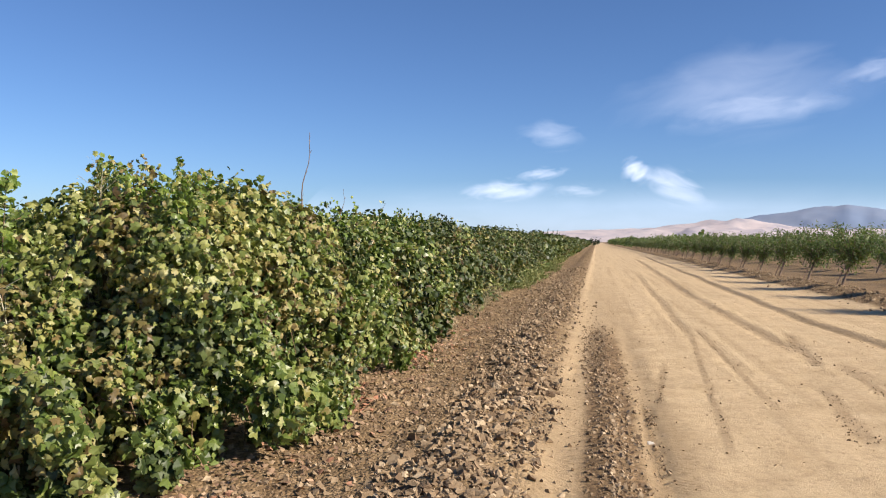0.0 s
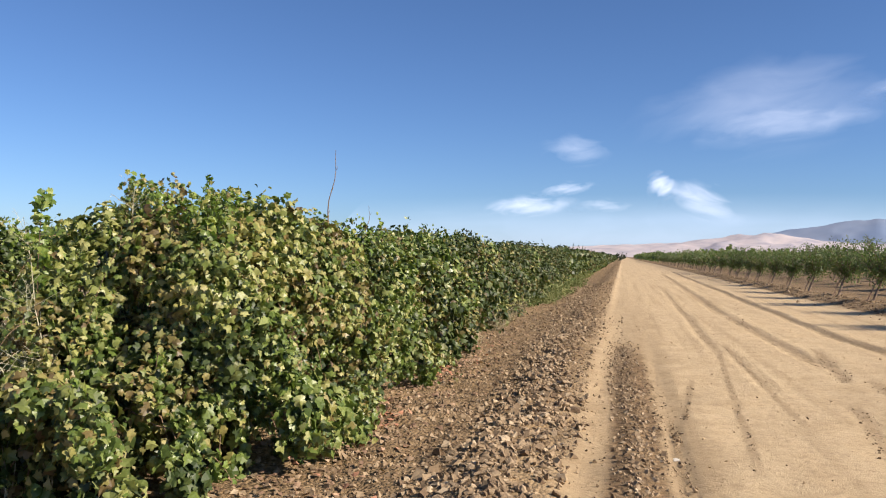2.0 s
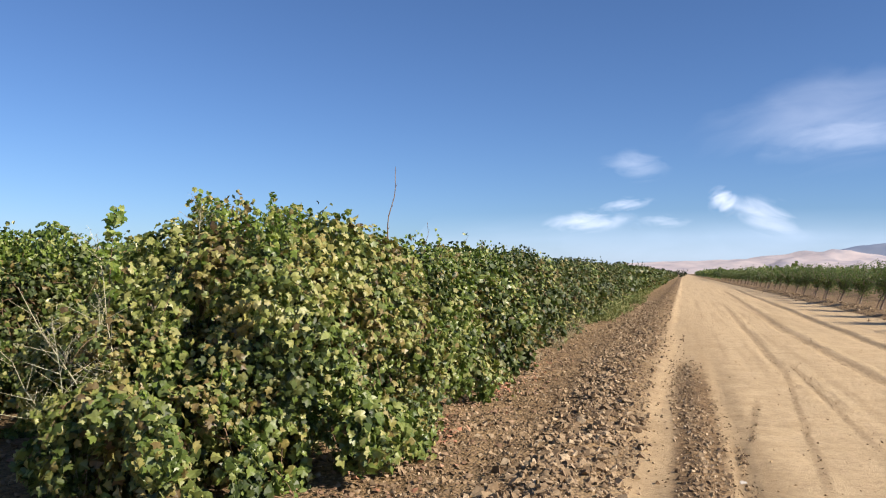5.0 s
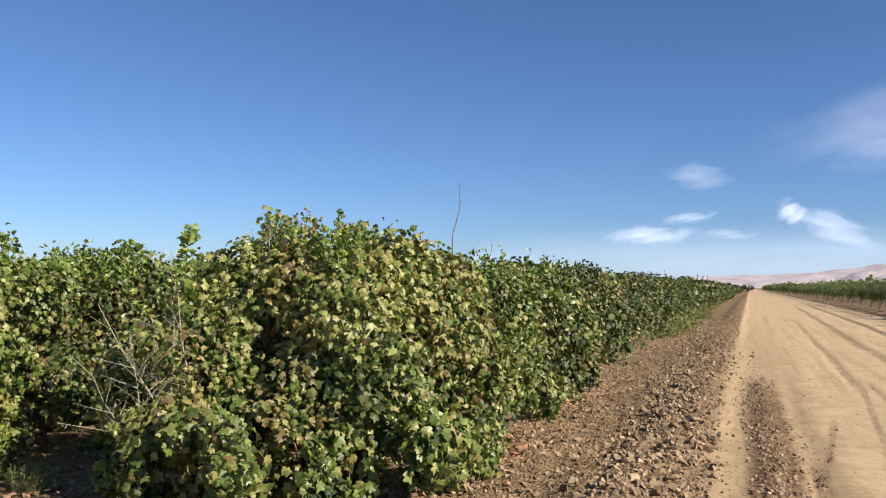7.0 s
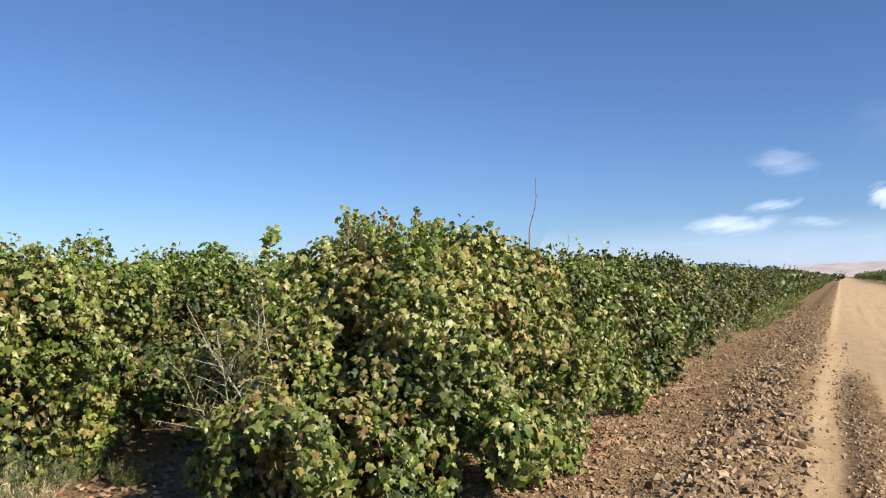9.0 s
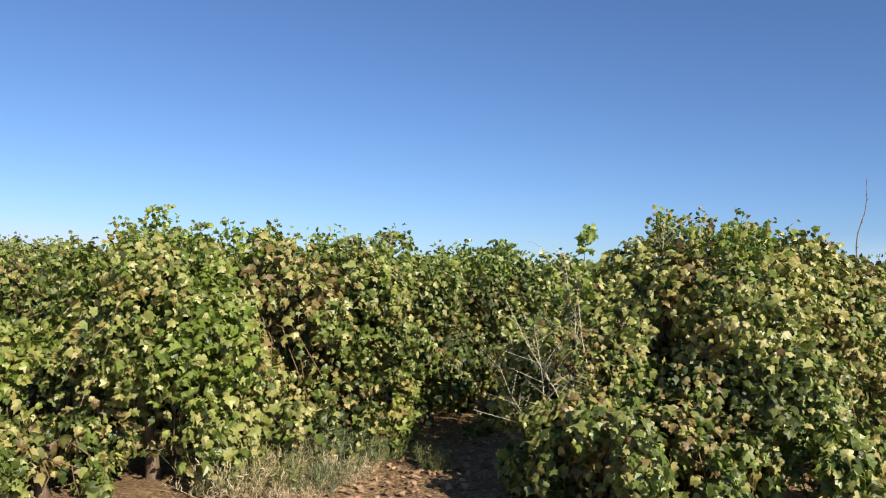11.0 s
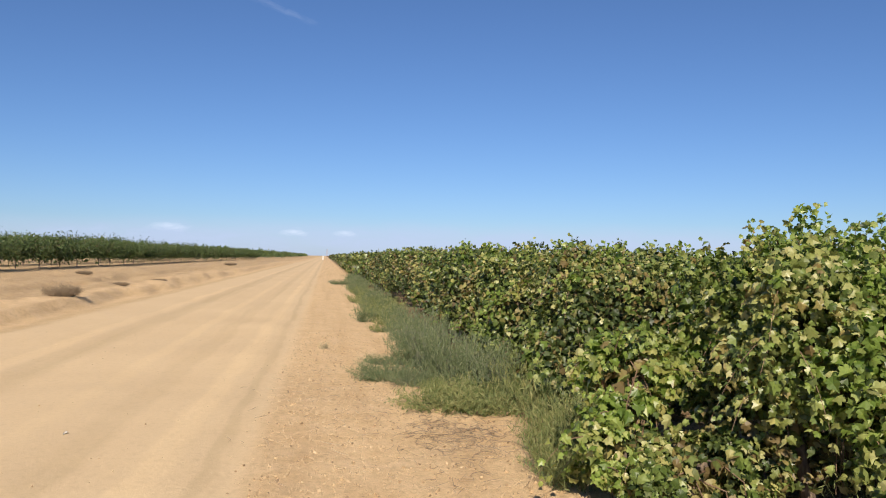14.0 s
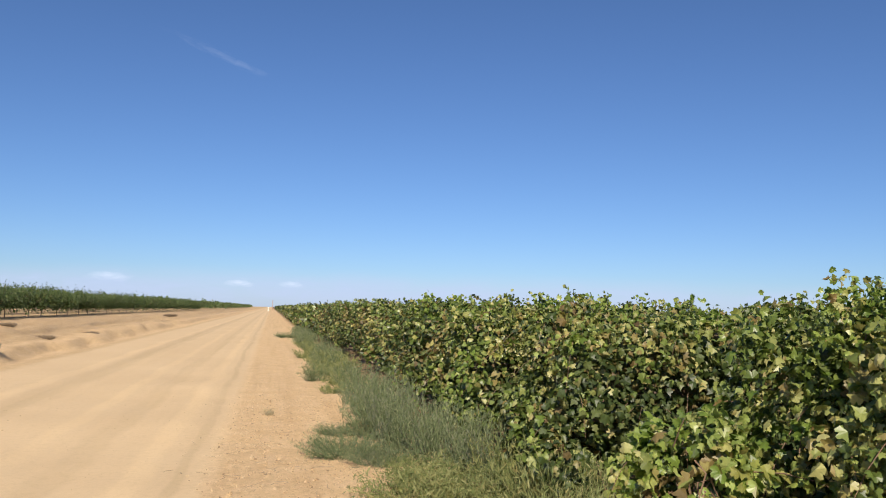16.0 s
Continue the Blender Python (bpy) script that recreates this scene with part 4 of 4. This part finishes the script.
cloud(-1.4, 3.6, 5.0, 1.3, 2.4, 0.1, 1.3, 0.3, 2)
cloud(-92.2, 1.6, 3.0, 0.8, 2.0, 0.1, 1.0, 0.3, 0)
cloud(-88.6, 1.6, 2.6, 0.8, 2.0, 0.1, 1.0, 0.25, 0)
cloud(-100.6, 1.8, 4.0, 1.0, 2.0, 0.1, 1.0, 0.25, 0)
# two wide tinted sheets added to paint haze low in the sky
cloud(-84, 0.9, 75, 4.0, 2.0, -0.5, 0.9, 0.7, 0, (0.45, 0.52, 0.67), "grey-mauve sheet painted as haze along the horizon")
cloud(4, 1.2, 70, 6.5, 1.2, -0.5, 1.1, 0.45, 0, (0.62, 0.72, 0.88), "pale sheet painted as haze low over the far hills")
cloud(-94, 17, 9, 0.9, 2.4, 0.1, 1.2, 0.06, 19, (0.93, 0.95, 1.0), "faint white streak of cloud high up")


# ---- far vineyard, seen only as its tops ----
def far_vines():
    at = []
    for row in range(40, 150):
        n = 60
        p = rng.uniform(-1, 1, (n, 3)) * (1.0, 2.5, 0.85) + (ROW_X - GAP * row, 4.5, 1.0)
        at.append(p)
    for y in np.arange(131, 420, 2.4):
        p = rng.uniform(-1, 1, (60, 3)) * (0.8, 1.3, 0.9) + (ROW_X, y, 1.05)
        at.append(p - (0.55, 0, 0))
    at = np.concatenate(at)
    v, f = leaf_cards(at, unit(rng.normal(size=(len(at), 3))), 0.55 * rng.uniform(0.6, 1.3, len(at)), KITE, droop=0.2, jitter=0.8)
    tagged(new("far_vineyard", mesh_of("far_vineyard", v, f, VINE_DEEP_SHADE)), "far grapevine rows merging into one green band", "vineyard", kind="stuff")


far_vines()


# ---- clods and stones ----
def clod_form(seed):
    """A broken lump of earth: a jittered eight-cornered block."""
    r = np.random.default_rng(seed)
    v = np.array([(x, y, z) for z in (-1, 1) for y in (-1, 1) for x in (-1, 1)], float) * 0.72
    f = np.array([(0, 2, 1), (1, 2, 3), (4, 5, 6), (5, 7, 6), (0, 1, 4), (1, 5, 4), (2, 6, 3), (3, 6, 7), (0, 4, 2), (2, 4, 6), (1, 3, 5), (3, 7, 5)])
    v = (v + 0.4 * r.uniform(-1, 1, v.shape)) * r.uniform(0.65, 1.4, 3) * (1, 1, 0.6)
    turn = Euler(tuple(r.uniform(-0.9, 0.9, 3))).to_matrix()
    v = v @ np.array(turn).T
    return v, f


def boulder_form(seed, fine=2):
    """A larger clod: a ball cut by a dozen random planes, so that it has flat broken faces."""
    r = np.random.default_rng(100 + seed)
    bm = bmesh.new()
    bmesh.ops.create_icosphere(bm, subdivisions=fine, radius=1.0)
    v = np.array([x.co for x in bm.verts])
    f = np.array([[x.index for x in face.verts] for face in bm.faces])
    bm.free()
    for _ in range(11):
        n = unit(r.normal(size=3))
        over = np.maximum(0, v @ n - r.uniform(0.3, 0.72))
        v = v - over[:, None] * n
    return (v + 0.03 * r.normal(size=v.shape)) * r.uniform(0.7, 1.25, 3) * (1, 1, 0.7), f


CLODS = [clod_form(k) for k in range(14)]


def scatter_clods(n, place, small, large, power=2.5, forms=None):
    """Clods lying on the ground at the points that place(n) gives."""
    xy = place(n)
    size = small + (large - small) * rng.random(n) ** power
    z = ground_height(xy[:, 0], xy[:, 1]) + size * 0.12
    turn = rng.uniform(0, 6.28, n)
    parts = []
    forms = forms or CLODS
    for k, (v, f) in enumerate(forms):
        pick = np.arange(k, n, len(forms))
        c, s = np.cos(turn[pick])[:, None], np.sin(turn[pick])[:, None]
        w = np.stack([v[:, 0] * c - v[:, 1] * s, v[:, 0] * s + v[:, 1] * c, np.broadcast_to(v[:, 2], (len(pick), len(v)))], -1) * size[pick][:, None, None] * 0.5
        w += np.stack([xy[pick, 0], xy[pick, 1], z[pick]], -1)[:, None]
        parts.append((w.reshape(-1, 3), (f[None] + (np.arange(len(pick)) * len(v))[:, None, None]).reshape(-1, 3)))
    return joined(parts)


def down_the_ridge(lo, hi, spread, centre, power=1.6):
    def place(n):
        y = lo + (hi - lo) * rng.random(n) ** power + 0.5 * rng.normal(size=n)
        wind = 0.1 * value_noise(y * 0.25, 0 * y, 4)
        fan_out = np.clip((y - 6) / 30, 0, 1)
        return np.stack([centre - wind - 0.45 * fan_out + spread * (1 + 0.8 * fan_out) * np.clip(rng.normal(size=n), -2.1, 2.1), y], 1)
    return place


def along_tracks(n):
    t = np.array(TRACKS)[rng.integers(len(TRACKS), size=n)]
    s = rng.random(n) ** 1.5
    y = t[:, 2] + s * (np.minimum(t[:, 3], 35) - t[:, 2])
    return np.stack([t[:, 0] + (t[:, 1] - t[:, 0]) * (y - t[:, 2]) / (t[:, 3] - t[:, 2]) + t[:, 4] * rng.normal(size=n) * 0.6, y], 1)


windrow = empty("stone_windrow", pose(-0.85, 6, 0), "long ridge of loose brown clods and stones beside the dirt road", "stones")
BOULDERS = [boulder_form(k) for k in range(14)]
LUMPS = [boulder_form(k, 1) for k in range(14)]
stone_forms = [mesh_of("stone", v, f, STONE) for v, f in BOULDERS]
spots = down_the_ridge(3.6, 12, 0.19, -0.84, 1.1)(298)
for k, (x, y) in enumerate(spots):
    s = 0.055 + 0.085 * rng.random() ** 2.2
    z = ground_height(np.array([x]), np.array([y]))[0] + 0.2 * s
    piece("stone", stone_forms[k % 14], windrow, m=pose(x + 0.85, y - 6, z, rng.uniform(-25, 25), rng.uniform(-25, 25), rng.uniform(0, 360)) @ Matrix.Scale(s * 0.5, 4))
rest = piece("gravel", mesh_of("gravel", *joined([scatter_clods(2600, down_the_ridge(2.6, 30, 0.19, -0.86, 1.3), 0.045, 0.11, 2.0, LUMPS), scatter_clods(11000, down_the_ridge(1.6, 45, 0.24, -0.9), 0.018, 0.07, 2.5), scatter_clods(5000, down_the_ridge(1.6, 22, 0.45, -1.1), 0.01, 0.045)]), STONE), windrow)
rest.matrix_basis = pose(0.85, -6, 0)
rest["kind"] = "stuff"
crumbs = joined([
    scatter_clods(8500, down_the_ridge(2.5, 30, 0.42, -1.95, 2.2), 0.01, 0.055, 3),
    scatter_clods(4500, down_the_ridge(3.0, 14.5, 0.1, 0.14, 1.3), 0.006, 0.04, 3),
    scatter_clods(500, down_the_ridge(3.0, 12, 0.05, 0.44, 1.3), 0.008, 0.03),
    scatter_clods(1600, along_tracks, 0.005, 0.022, 3),
    scatter_clods(5000, lambda n: np.stack([7.6 + 0.45 * rng.normal(size=n), 9 + 70 * rng.random(n) ** 1.5], 1), 0.02, 0.09, 3),
])
tagged(new("dirt_clods", mesh_of("dirt_clods", *crumbs, STONE)), "small brown dirt crumbs strewn over the ground", "clods", kind="stuff")


sand_crumbs = joined([
    scatter_clods(1500, lambda n: np.stack([rng.uniform(0.3, 6.5, n), 2.5 + 30 * rng.random(n) ** 1.5], 1), 0.006, 0.025, 4),
    scatter_clods(8500, lambda n: np.stack([-1.5 - 16.5 * rng.random(n) ** 1.2 + 0.8 * rng.normal(size=n), rng.uniform(-1.0, 1.5, n) + 0.15 * rng.normal(size=n)], 1), 0.005, 0.026, 2.6),
    scatter_clods(700, lambda n: np.stack([-3 - 18 * rng.random(n) ** 1.4, rng.uniform(-7, 0, n)], 1), 0.006, 0.02, 4),
])
tagged(new("sand_crumbs", mesh_of("sand_crumbs", *sand_crumbs, SAND_CLOD)), "pale sandy crumbs loose on the roads and their edges", "clods", kind="stuff")


# ---- fallen leaves under the vines ----
def litter(name, n, place, label, mat=LITTER, size=0.055):
    xy = place(n)
    at = np.stack([xy[:, 0], xy[:, 1], ground_height(xy[:, 0], xy[:, 1]) + 0.015 + 0.02 * rng.random(n)], 1)
    v, f = leaf_cards(at, np.tile((0.0, 0.0, 1.0), (n, 1)), size * rng.uniform(0.5, 1.3, n), SIMPLE, droop=0.0, jitter=0.35)
    tagged(new(name, mesh_of(name, v, f, mat)), label, "leaf litter", kind="stuff")


litter("fallen_leaves", 1700, lambda n: np.concatenate([
    np.stack([-2.25 + 0.28 * rng.normal(size=n // 2), 4.0 + 12 * rng.random(n // 2) ** 1.5], 1),
    np.stack([-4.9 + 0.5 * rng.normal(size=n - n // 2), 3.0 + 5 * rng.random(n - n // 2)], 1)]), "dry reddish brown leaves lying under the vines")


RED_LEAF = leaf_material("red_leaf", [(0.0, (0.38, 0.16, 0.09)), (0.6, (0.5, 0.26, 0.15)), (1.0, (0.6, 0.38, 0.25))], [(0.0, (0.42, 0.19, 0.1)), (1.0, (0.55, 0.3, 0.18))], 0.2, 0.1, 0.8)
litter("red_fallen_leaves", 170, lambda n: np.concatenate([np.stack([-2.45 + 0.13 * rng.normal(size=n - 60), 10.7 + 0.35 * rng.normal(size=n - 60)], 1), np.stack([-2.2 + 0.1 * rng.normal(size=60), 7.0 + 0.3 * rng.normal(size=60)], 1)]), "bright reddish fallen leaves beside the vine row", RED_LEAF)


# ---- weeds ----
def weed_mesh(stems, tall, spread, blade, mat, droop=-0.7, per=16, upright=1.0, form=BLADE):
    at, out, thin = [], [], []
    for _ in range(stems):
        a, r = rng.uniform(0, 6.28), spread * math.sqrt(rng.random())
        h = tall * rng.uniform(0.35, 1.12) * (1 - 0.35 * (r / spread) ** 2)
        base = np.array([math.cos(a) * r * 0.6, math.sin(a) * r * 0.6, 0.0])
        lean = np.array([math.cos(a) * r * 0.55, math.sin(a) * r * 0.55, h]) + rng.normal(size=3) * (0.05, 0.05, 0)
        s = rng.random(per) ** 0.8
        at.append(base + (s ** upright)[:, None] * lean + rng.normal(size=(per, 3)) * 0.02)
        out.append(unit(rng.normal(size=(per, 3)) * (1, 1, 0.3)))
        q = np.linspace(0, 1, 3)[:, None]
        v, f = tube(base + q * lean, (0.004, 0.003, 0.001), 3)
        thin.append((v, np.concatenate([f[:, :3], f[:, [0, 2, 3]]])))
    at, out = np.concatenate(at), np.concatenate(out)
    at[:, 2] = np.maximum(at[:, 2], 0.01)
    cards = leaf_cards(at, out, blade * rng.uniform(0.5, 1.3, len(at)), form, droop=droop, jitter=0.4, lift=0.1)
    return mesh_of("foliage", *cards, mat), mesh_of("stems", *joined(thin), mat)


def weed(me, x, y, turn, scale, label, group, name="weed"):
    z = ground_height(np.array([x]), np.array([y]))[0] - 0.01
    root = empty(name, pose(x, y, z, 0, 0, turn) @ Matrix.Scale(scale, 4), label, name, group)
    for part_name, m in zip(("foliage", "stem_tangle"), me):
        piece(part_name, m, root)["kind"] = "stuff"
    return root


GREY = [weed_mesh(130, 0.78, 0.5, 0.065, WEED_GREY, droop=-1.5, per=30) for _ in range(3)]
MAT = [weed_mesh(190, 0.26, 0.6, 0.05, WEED_GREY, per=24) for _ in range(2)]
GREEN = [weed_mesh(150, 0.3, 0.6, 0.06, WEED_GREEN, per=24, droop=-0.2, form=REED) for _ in range(2)]
GRASS = [weed_mesh(95, 0.66, 0.45, 0.08, m, per=20, droop=-1.2) for m in (WEED_GREY, WEED_GREEN, WEED_GREEN)]
THIN = [weed_mesh(46, 0.62, 0.6, 0.1, m, per=20, droop=-0.9) for m in (WEED_GREY, WEED_GREEN, DRY_STRAW)]
EDGE = "weeds along the row ends"
for x, y, s in [(-12.3, 1.15, 1.0), (-13.3, 1.0, 1.1), (-11.4, 1.35, 0.95), (-14.4, 1.1, 1.0), (-10.6, 1.65, 0.9), (-15.4, 1.1, 0.95), (-13.0, 1.7, 0.9)]:
    weed(GREY[rng.integers(3)], x, y, rng.uniform(0, 360), s, "tall feathery grey-green weed on sandy road edge", EDGE)
GREY_FAR = [weed_mesh(70, 0.68, 0.55, 0.11, WEED_GREY, per=18) for _ in range(3)] + [weed_mesh(60, 0.4, 0.6, 0.12, WEED_GREEN, per=18) for _ in range(2)]
for k in range(44):
    x = -16.4 - 0.95 * k + rng.normal() * 0.3
    weed(GREY_FAR[rng.integers(5)], x, 1.2 + 0.32 * rng.normal(), rng.uniform(0, 360), rng.uniform(0.45, 0.95), "feathery weed hugging the vine row ends", EDGE)
for x, y, s in [(-12.1, 0.4, 1.0), (-11.5, 0.7, 0.75), (-13.6, 0.45, 0.6), (-47, 0.4, 1.1)]:
    weed(MAT[rng.integers(2)], x, y, rng.uniform(0, 360), s, "low grey-green mat of weed on sand", EDGE)
for x, y, s in [(-9.75, 0.75, 0.85), (-9.7, 1.25, 0.85), (-10.5, 1.1, 0.85)]:
    weed(GREEN[rng.integers(2)], x, y, rng.uniform(0, 360), s, "low yellow-green spreading weed on sand", EDGE)
for x, y, s in [(-8.3, 1.85, 0.85), (-7.8, 1.7, 0.8), (-8.9, 1.8, 0.95), (-7.3, 1.3, 0.65), (-9.6, 1.8, 0.95), (-8.0, 1.45, 0.75), (-7.55, 1.4, 0.75), (-6.95, 1.3, 0.65), (-7.1, 1.6, 0.8), (-10.2, 1.75, 0.9)]:
    weed(GRASS[rng.integers(3) if x < -8.5 else 1 + rng.integers(2)], x, y, rng.uniform(0, 360), s, "tall thin grey-green grass tuft by the vines", EDGE)
for x, y, s in [(-5.15, 3.3, 0.5), (-5.3, 2.75, 0.55), (-5.45, 3.9, 0.55), (-4.85, 2.9, 0.35), (-5.0, 4.4, 0.4), (-5.5, 3.3, 0.6), (-5.35, 3.0, 0.7), (-5.6, 3.7, 0.65), (-5.7, 2.9, 0.7), (-5.2, 3.6, 0.45), (-5.55, 4.5, 0.5)]:
    weed((THIN + GRASS)[rng.integers(6)], x, y, rng.uniform(0, 360), s, "grassy weed between two vine rows", "weeds between the vine rows")
STRIP = [weed_mesh(60, 0.34, 0.7, 0.13, WEED_GREEN, per=16, droop=-0.4, form=REED) for _ in range(2)]
for k in range(40):
    y = 24 + 1.9 * k
    weed(STRIP[k % 2], -2.7 - 0.006 * y + 0.2 * rng.normal(), y, rng.uniform(0, 360), rng.uniform(0.8, 1.3), "low green weed strip beside the vine row", "weeds beside the first vine row")
STRAW = weed_mesh(50, 0.45, 0.25, 0.06, DRY_STRAW, per=20)
for x, y, s in [(-2.55, 16.5, 0.8), (-2.6, 17.6, 0.9), (-2.65, 19, 0.9), (-2.7, 21, 1.0), (-2.5, 13.6, 0.7)]:
    weed(STRAW, x, y, rng.uniform(0, 360), s, "pale dry weed tuft beside the vine row", "weeds beside the first vine row")


# ---- dry tall weed and bare canes at the corner vine ----
def dry_stalks(x, y, tall, stems, spread, thick=0.008, lean=0.0):
    root = empty("dry_weed", pose(x, y, 0), "tall dry pale weed stalks with wispy seed heads", "weed")
    sticks, at = [], []
    for _ in range(stems):
        a = rng.uniform(0, 6.28)
        h = tall * rng.uniform(0.6, 1.0)
        q = np.linspace(0, 1, 6)[:, None]
        tip = np.array([math.cos(a) * spread, math.sin(a) * spread, 0]) * rng.uniform(0.3, 1.0) + (lean, 0, 0)
        path = q * np.array([0, 0, h]) + q ** 1.5 * tip + 0.02 * rng.normal(size=(6, 3)) * (1, 1, 0)
        sticks.append(tube(path, np.linspace(thick, 0.002, 6), 4))
        for _ in range(9):
            s = rng.uniform(0.45, 1.0)
            p0 = np.array([np.interp(s, q[:, 0], path[:, i]) for i in range(3)])
            d = np.array([rng.normal() * 0.12, rng.normal() * 0.12, rng.uniform(0.05, 0.2)])
            sticks.append(tube(p0 + np.linspace(0, 1, 3)[:, None] * d, (0.002, 0.0015, 0.001), 4))
            at.append(p0 + rng.random((14, 1)) * d + 0.015 * rng.normal(size=(14, 3)))
    at = np.concatenate(at)
    piece("stalk_tangle", mesh_of("stalks", *joined(sticks), PALE_STALK), root)["kind"] = "stuff"
    v, f = leaf_cards(at, unit(rng.normal(size=at.shape)), 0.022 * rng.uniform(0.5, 1.4, len(at)), BLADE, droop=0.1, jitter=0.9)
    piece("seed_fluff", mesh_of("seed_heads", v, f, PALE_STALK), root)["kind"] = "stuff"


dry_stalks(-3.3, 4.1, 1.6, 5, 0.3, 0.009, -0.45)
dry_stalks(-3.55, 4.05, 1.5, 4, 0.3, 0.005, -0.2)
dry_stalks(-3.9, 4.8, 1.9, 9, 0.2, 0.004)
dry_stalks(-3.4, 4.95, 2.2, 4, 0.15, 0.003)


def leafy_shoot(x, y, tall, lean):
    """One long upright shoot, leafy in its upper part."""
    root = empty("vine_shoot", pose(x, y, 0), "single upright green vine shoot rising above the canopy", "vine shoot")
    q = np.linspace(0, 1, 9)
    path = np.stack([lean * q ** 2 + 0.02 * np.sin(q * 7), 0.02 * np.cos(q * 5), -0.05 + (tall + 0.05) * q], 1)
    piece("stem", mesh_of("stem", *tube(path, np.linspace(0.007, 0.002, 9), 5), CANE_BARK), root)
    s = rng.uniform(0.72, 1.0, 60)
    at = np.stack([np.interp(s, q, path[:, i]) for i in range(3)], 1) + rng.normal(size=(60, 3)) * 0.035
    v, f = leaf_cards(at, unit(rng.normal(size=(60, 3)) + (0.5, -0.5, 0.3)), 0.06 * rng.uniform(0.6, 1.2, 60), LOBED, jitter=0.6)
    piece("foliage", mesh_of("foliage", v, f, VINE_YOUNG), root)["kind"] = "stuff"


leafy_shoot(-3.62, 4.4, 1.98, -0.04)


def bare_cane(x, y, z, h, lean, thick):
    q = np.linspace(0, 1, 10)
    path = np.stack([lean * q + 0.012 * np.sin(q * 11), 0.01 * np.cos(q * 9), h * q], 1)
    parts = [tube(path, np.linspace(thick, thick * 0.35, 10), 5)]
    for s in (0.3, 0.55, 0.78):
        p = np.array([np.interp(s, q, path[:, i]) for i in range(3)])
        parts.append(tube(np.array([p, p + (0.012, 0, 0.012), p + (0.016, 0.004, 0.03)]), (0.003, 0.002, 0.001), 5))
    ob = piece("bare_cane", mesh_of("bare_cane", *joined(parts), CANE_BARK), m=pose(x, y, z))
    tagged(ob, "bare brown cane standing up out of the vine", "cane", "bare canes above the vines")


bare_cane(-2.6, 6.7, 1.7, 0.81, 0.11, 0.007)
bare_cane(-2.95, 8.9, 1.65, 0.5, 0.06, 0.005)


# ---- tumbleweeds, sticks and far marks ----
DRY_BROWN = leaf_material("dry_brown", [(0.0, (0.19, 0.14, 0.085)), (1.0, (0.33, 0.25, 0.16))], [(0.0, (0.22, 0.16, 0.1)), (1.0, (0.3, 0.24, 0.17))], 0.3, 0.1, 0.9)
TUMBLE = [weed_mesh(240, h, 0.45, 0.06, m, per=26, droop=0.3) for h, m in ((0.34, DRY_BROWN), (0.2, DRY_BROWN))]
for x, y, s in [(-25.6, -7.95, 1.1), (-34.8, -8.6, 0.75), (-40.5, -8.2, 0.7), (-42, -12, 0.8), (-83, -9.9, 1.3)]:
    weed(TUMBLE[0 if x > -30 else 1], x, y, rng.uniform(0, 360), s, "round dry brown tumbleweed on the sandy bank", "tumbleweeds on the bank", "tumbleweed")


def twig_heap(x, y, n, wide, label):
    parts = []
    for _ in range(n):
        a = rng.normal() * 0.6
        c = np.array([rng.normal() * wide * 0.5, rng.normal() * wide * 0.3, 0.015 + 0.03 * rng.random()])
        d = np.array([math.cos(a), math.sin(a), rng.normal() * 0.05]) * rng.uniform(0.03, 0.14)
        parts.append(tube(np.array([c - d, c + 0.02 * rng.normal(size=3) * (1, 1, 0), c + d]), (0.0015, 0.0025, 0.001), 4))
    z = ground_height(np.array([x]), np.array([y]))[0]
    ob = piece("twig_litter", mesh_of("twig_litter", *joined(parts), DRY_BROWN), m=pose(x, y, z))
    tagged(ob, label, "twigs", kind="stuff")


twig_heap(-8.6, 0.75, 260, 0.9, "dead prunings lying on the sand by the weeds")
twig_heap(-8.2, 0.5, 40, 0.8, "dead prunings scattered on the sand")
twig_heap(-9.5, -0.1, 60, 2.2, "short dead twigs strewn over the sand")
twig_heap(-12.5, -0.3, 50, 2.4, "short dead twigs strewn over the sand")
twig_heap(-7.0, 0.6, 30, 0.9, "few dead twigs on the sand")
twig_heap(0.75, 4.75, 5, 0.4, "few thin twigs on the dirt road")
weed(STRAW, -15.4, -0.5, 0, 0.35, "small flat heap of dry weed on the sandy road", "dry weed scraps", "dry_weed")
v, f = clod_form(5)
PALE = plain_noise_material("pale_scrap", [(0.3, (0.5, 0.46, 0.38)), (0.7, (0.66, 0.62, 0.54))], 60)
tagged(piece("pale_scrap", mesh_of("pale_scrap", v * (0.022, 0.016, 0.012), f, PALE), m=pose(0.43, 6.43, 0.015)), "small pale scrap lying in a wheel rut", "scrap")
tagged(piece("pale_scrap", mesh_of("pale_scrap", v * (0.03, 0.02, 0.015), f, PALE), m=pose(-8.86, -2.76, 0.01)), "small pale scrap lying on the sandy road", "scrap")


def post(x, y, tall, wide, mat, label):
    q = np.linspace(0, 1, 3)
    vv, ff = tube(np.stack([0 * q, 0 * q, -0.3 + q * (tall + 0.3)], 1), (wide, wide, wide * 0.9), 8)
    tagged(piece("marker_post", mesh_of("marker_post", vv, ff, mat), m=pose(x, y, 0)), label, "post", "posts at the road's end")


post(-300, -1.4, 1.5, 0.3, PALE, "white marker post at the far end of road")
post(-304, 0.0, 4.0, 0.1, STAKE_WOOD, "thin wooden pole at the far end of road")
far_trees("far_trees", [(-1.8 + 1.2 * k, 330 + 3 * k, 0) for k in range(3)], 2.6, 0.2, 1.3, DARKEST_LEAF, "dark trees at the far end of the road")
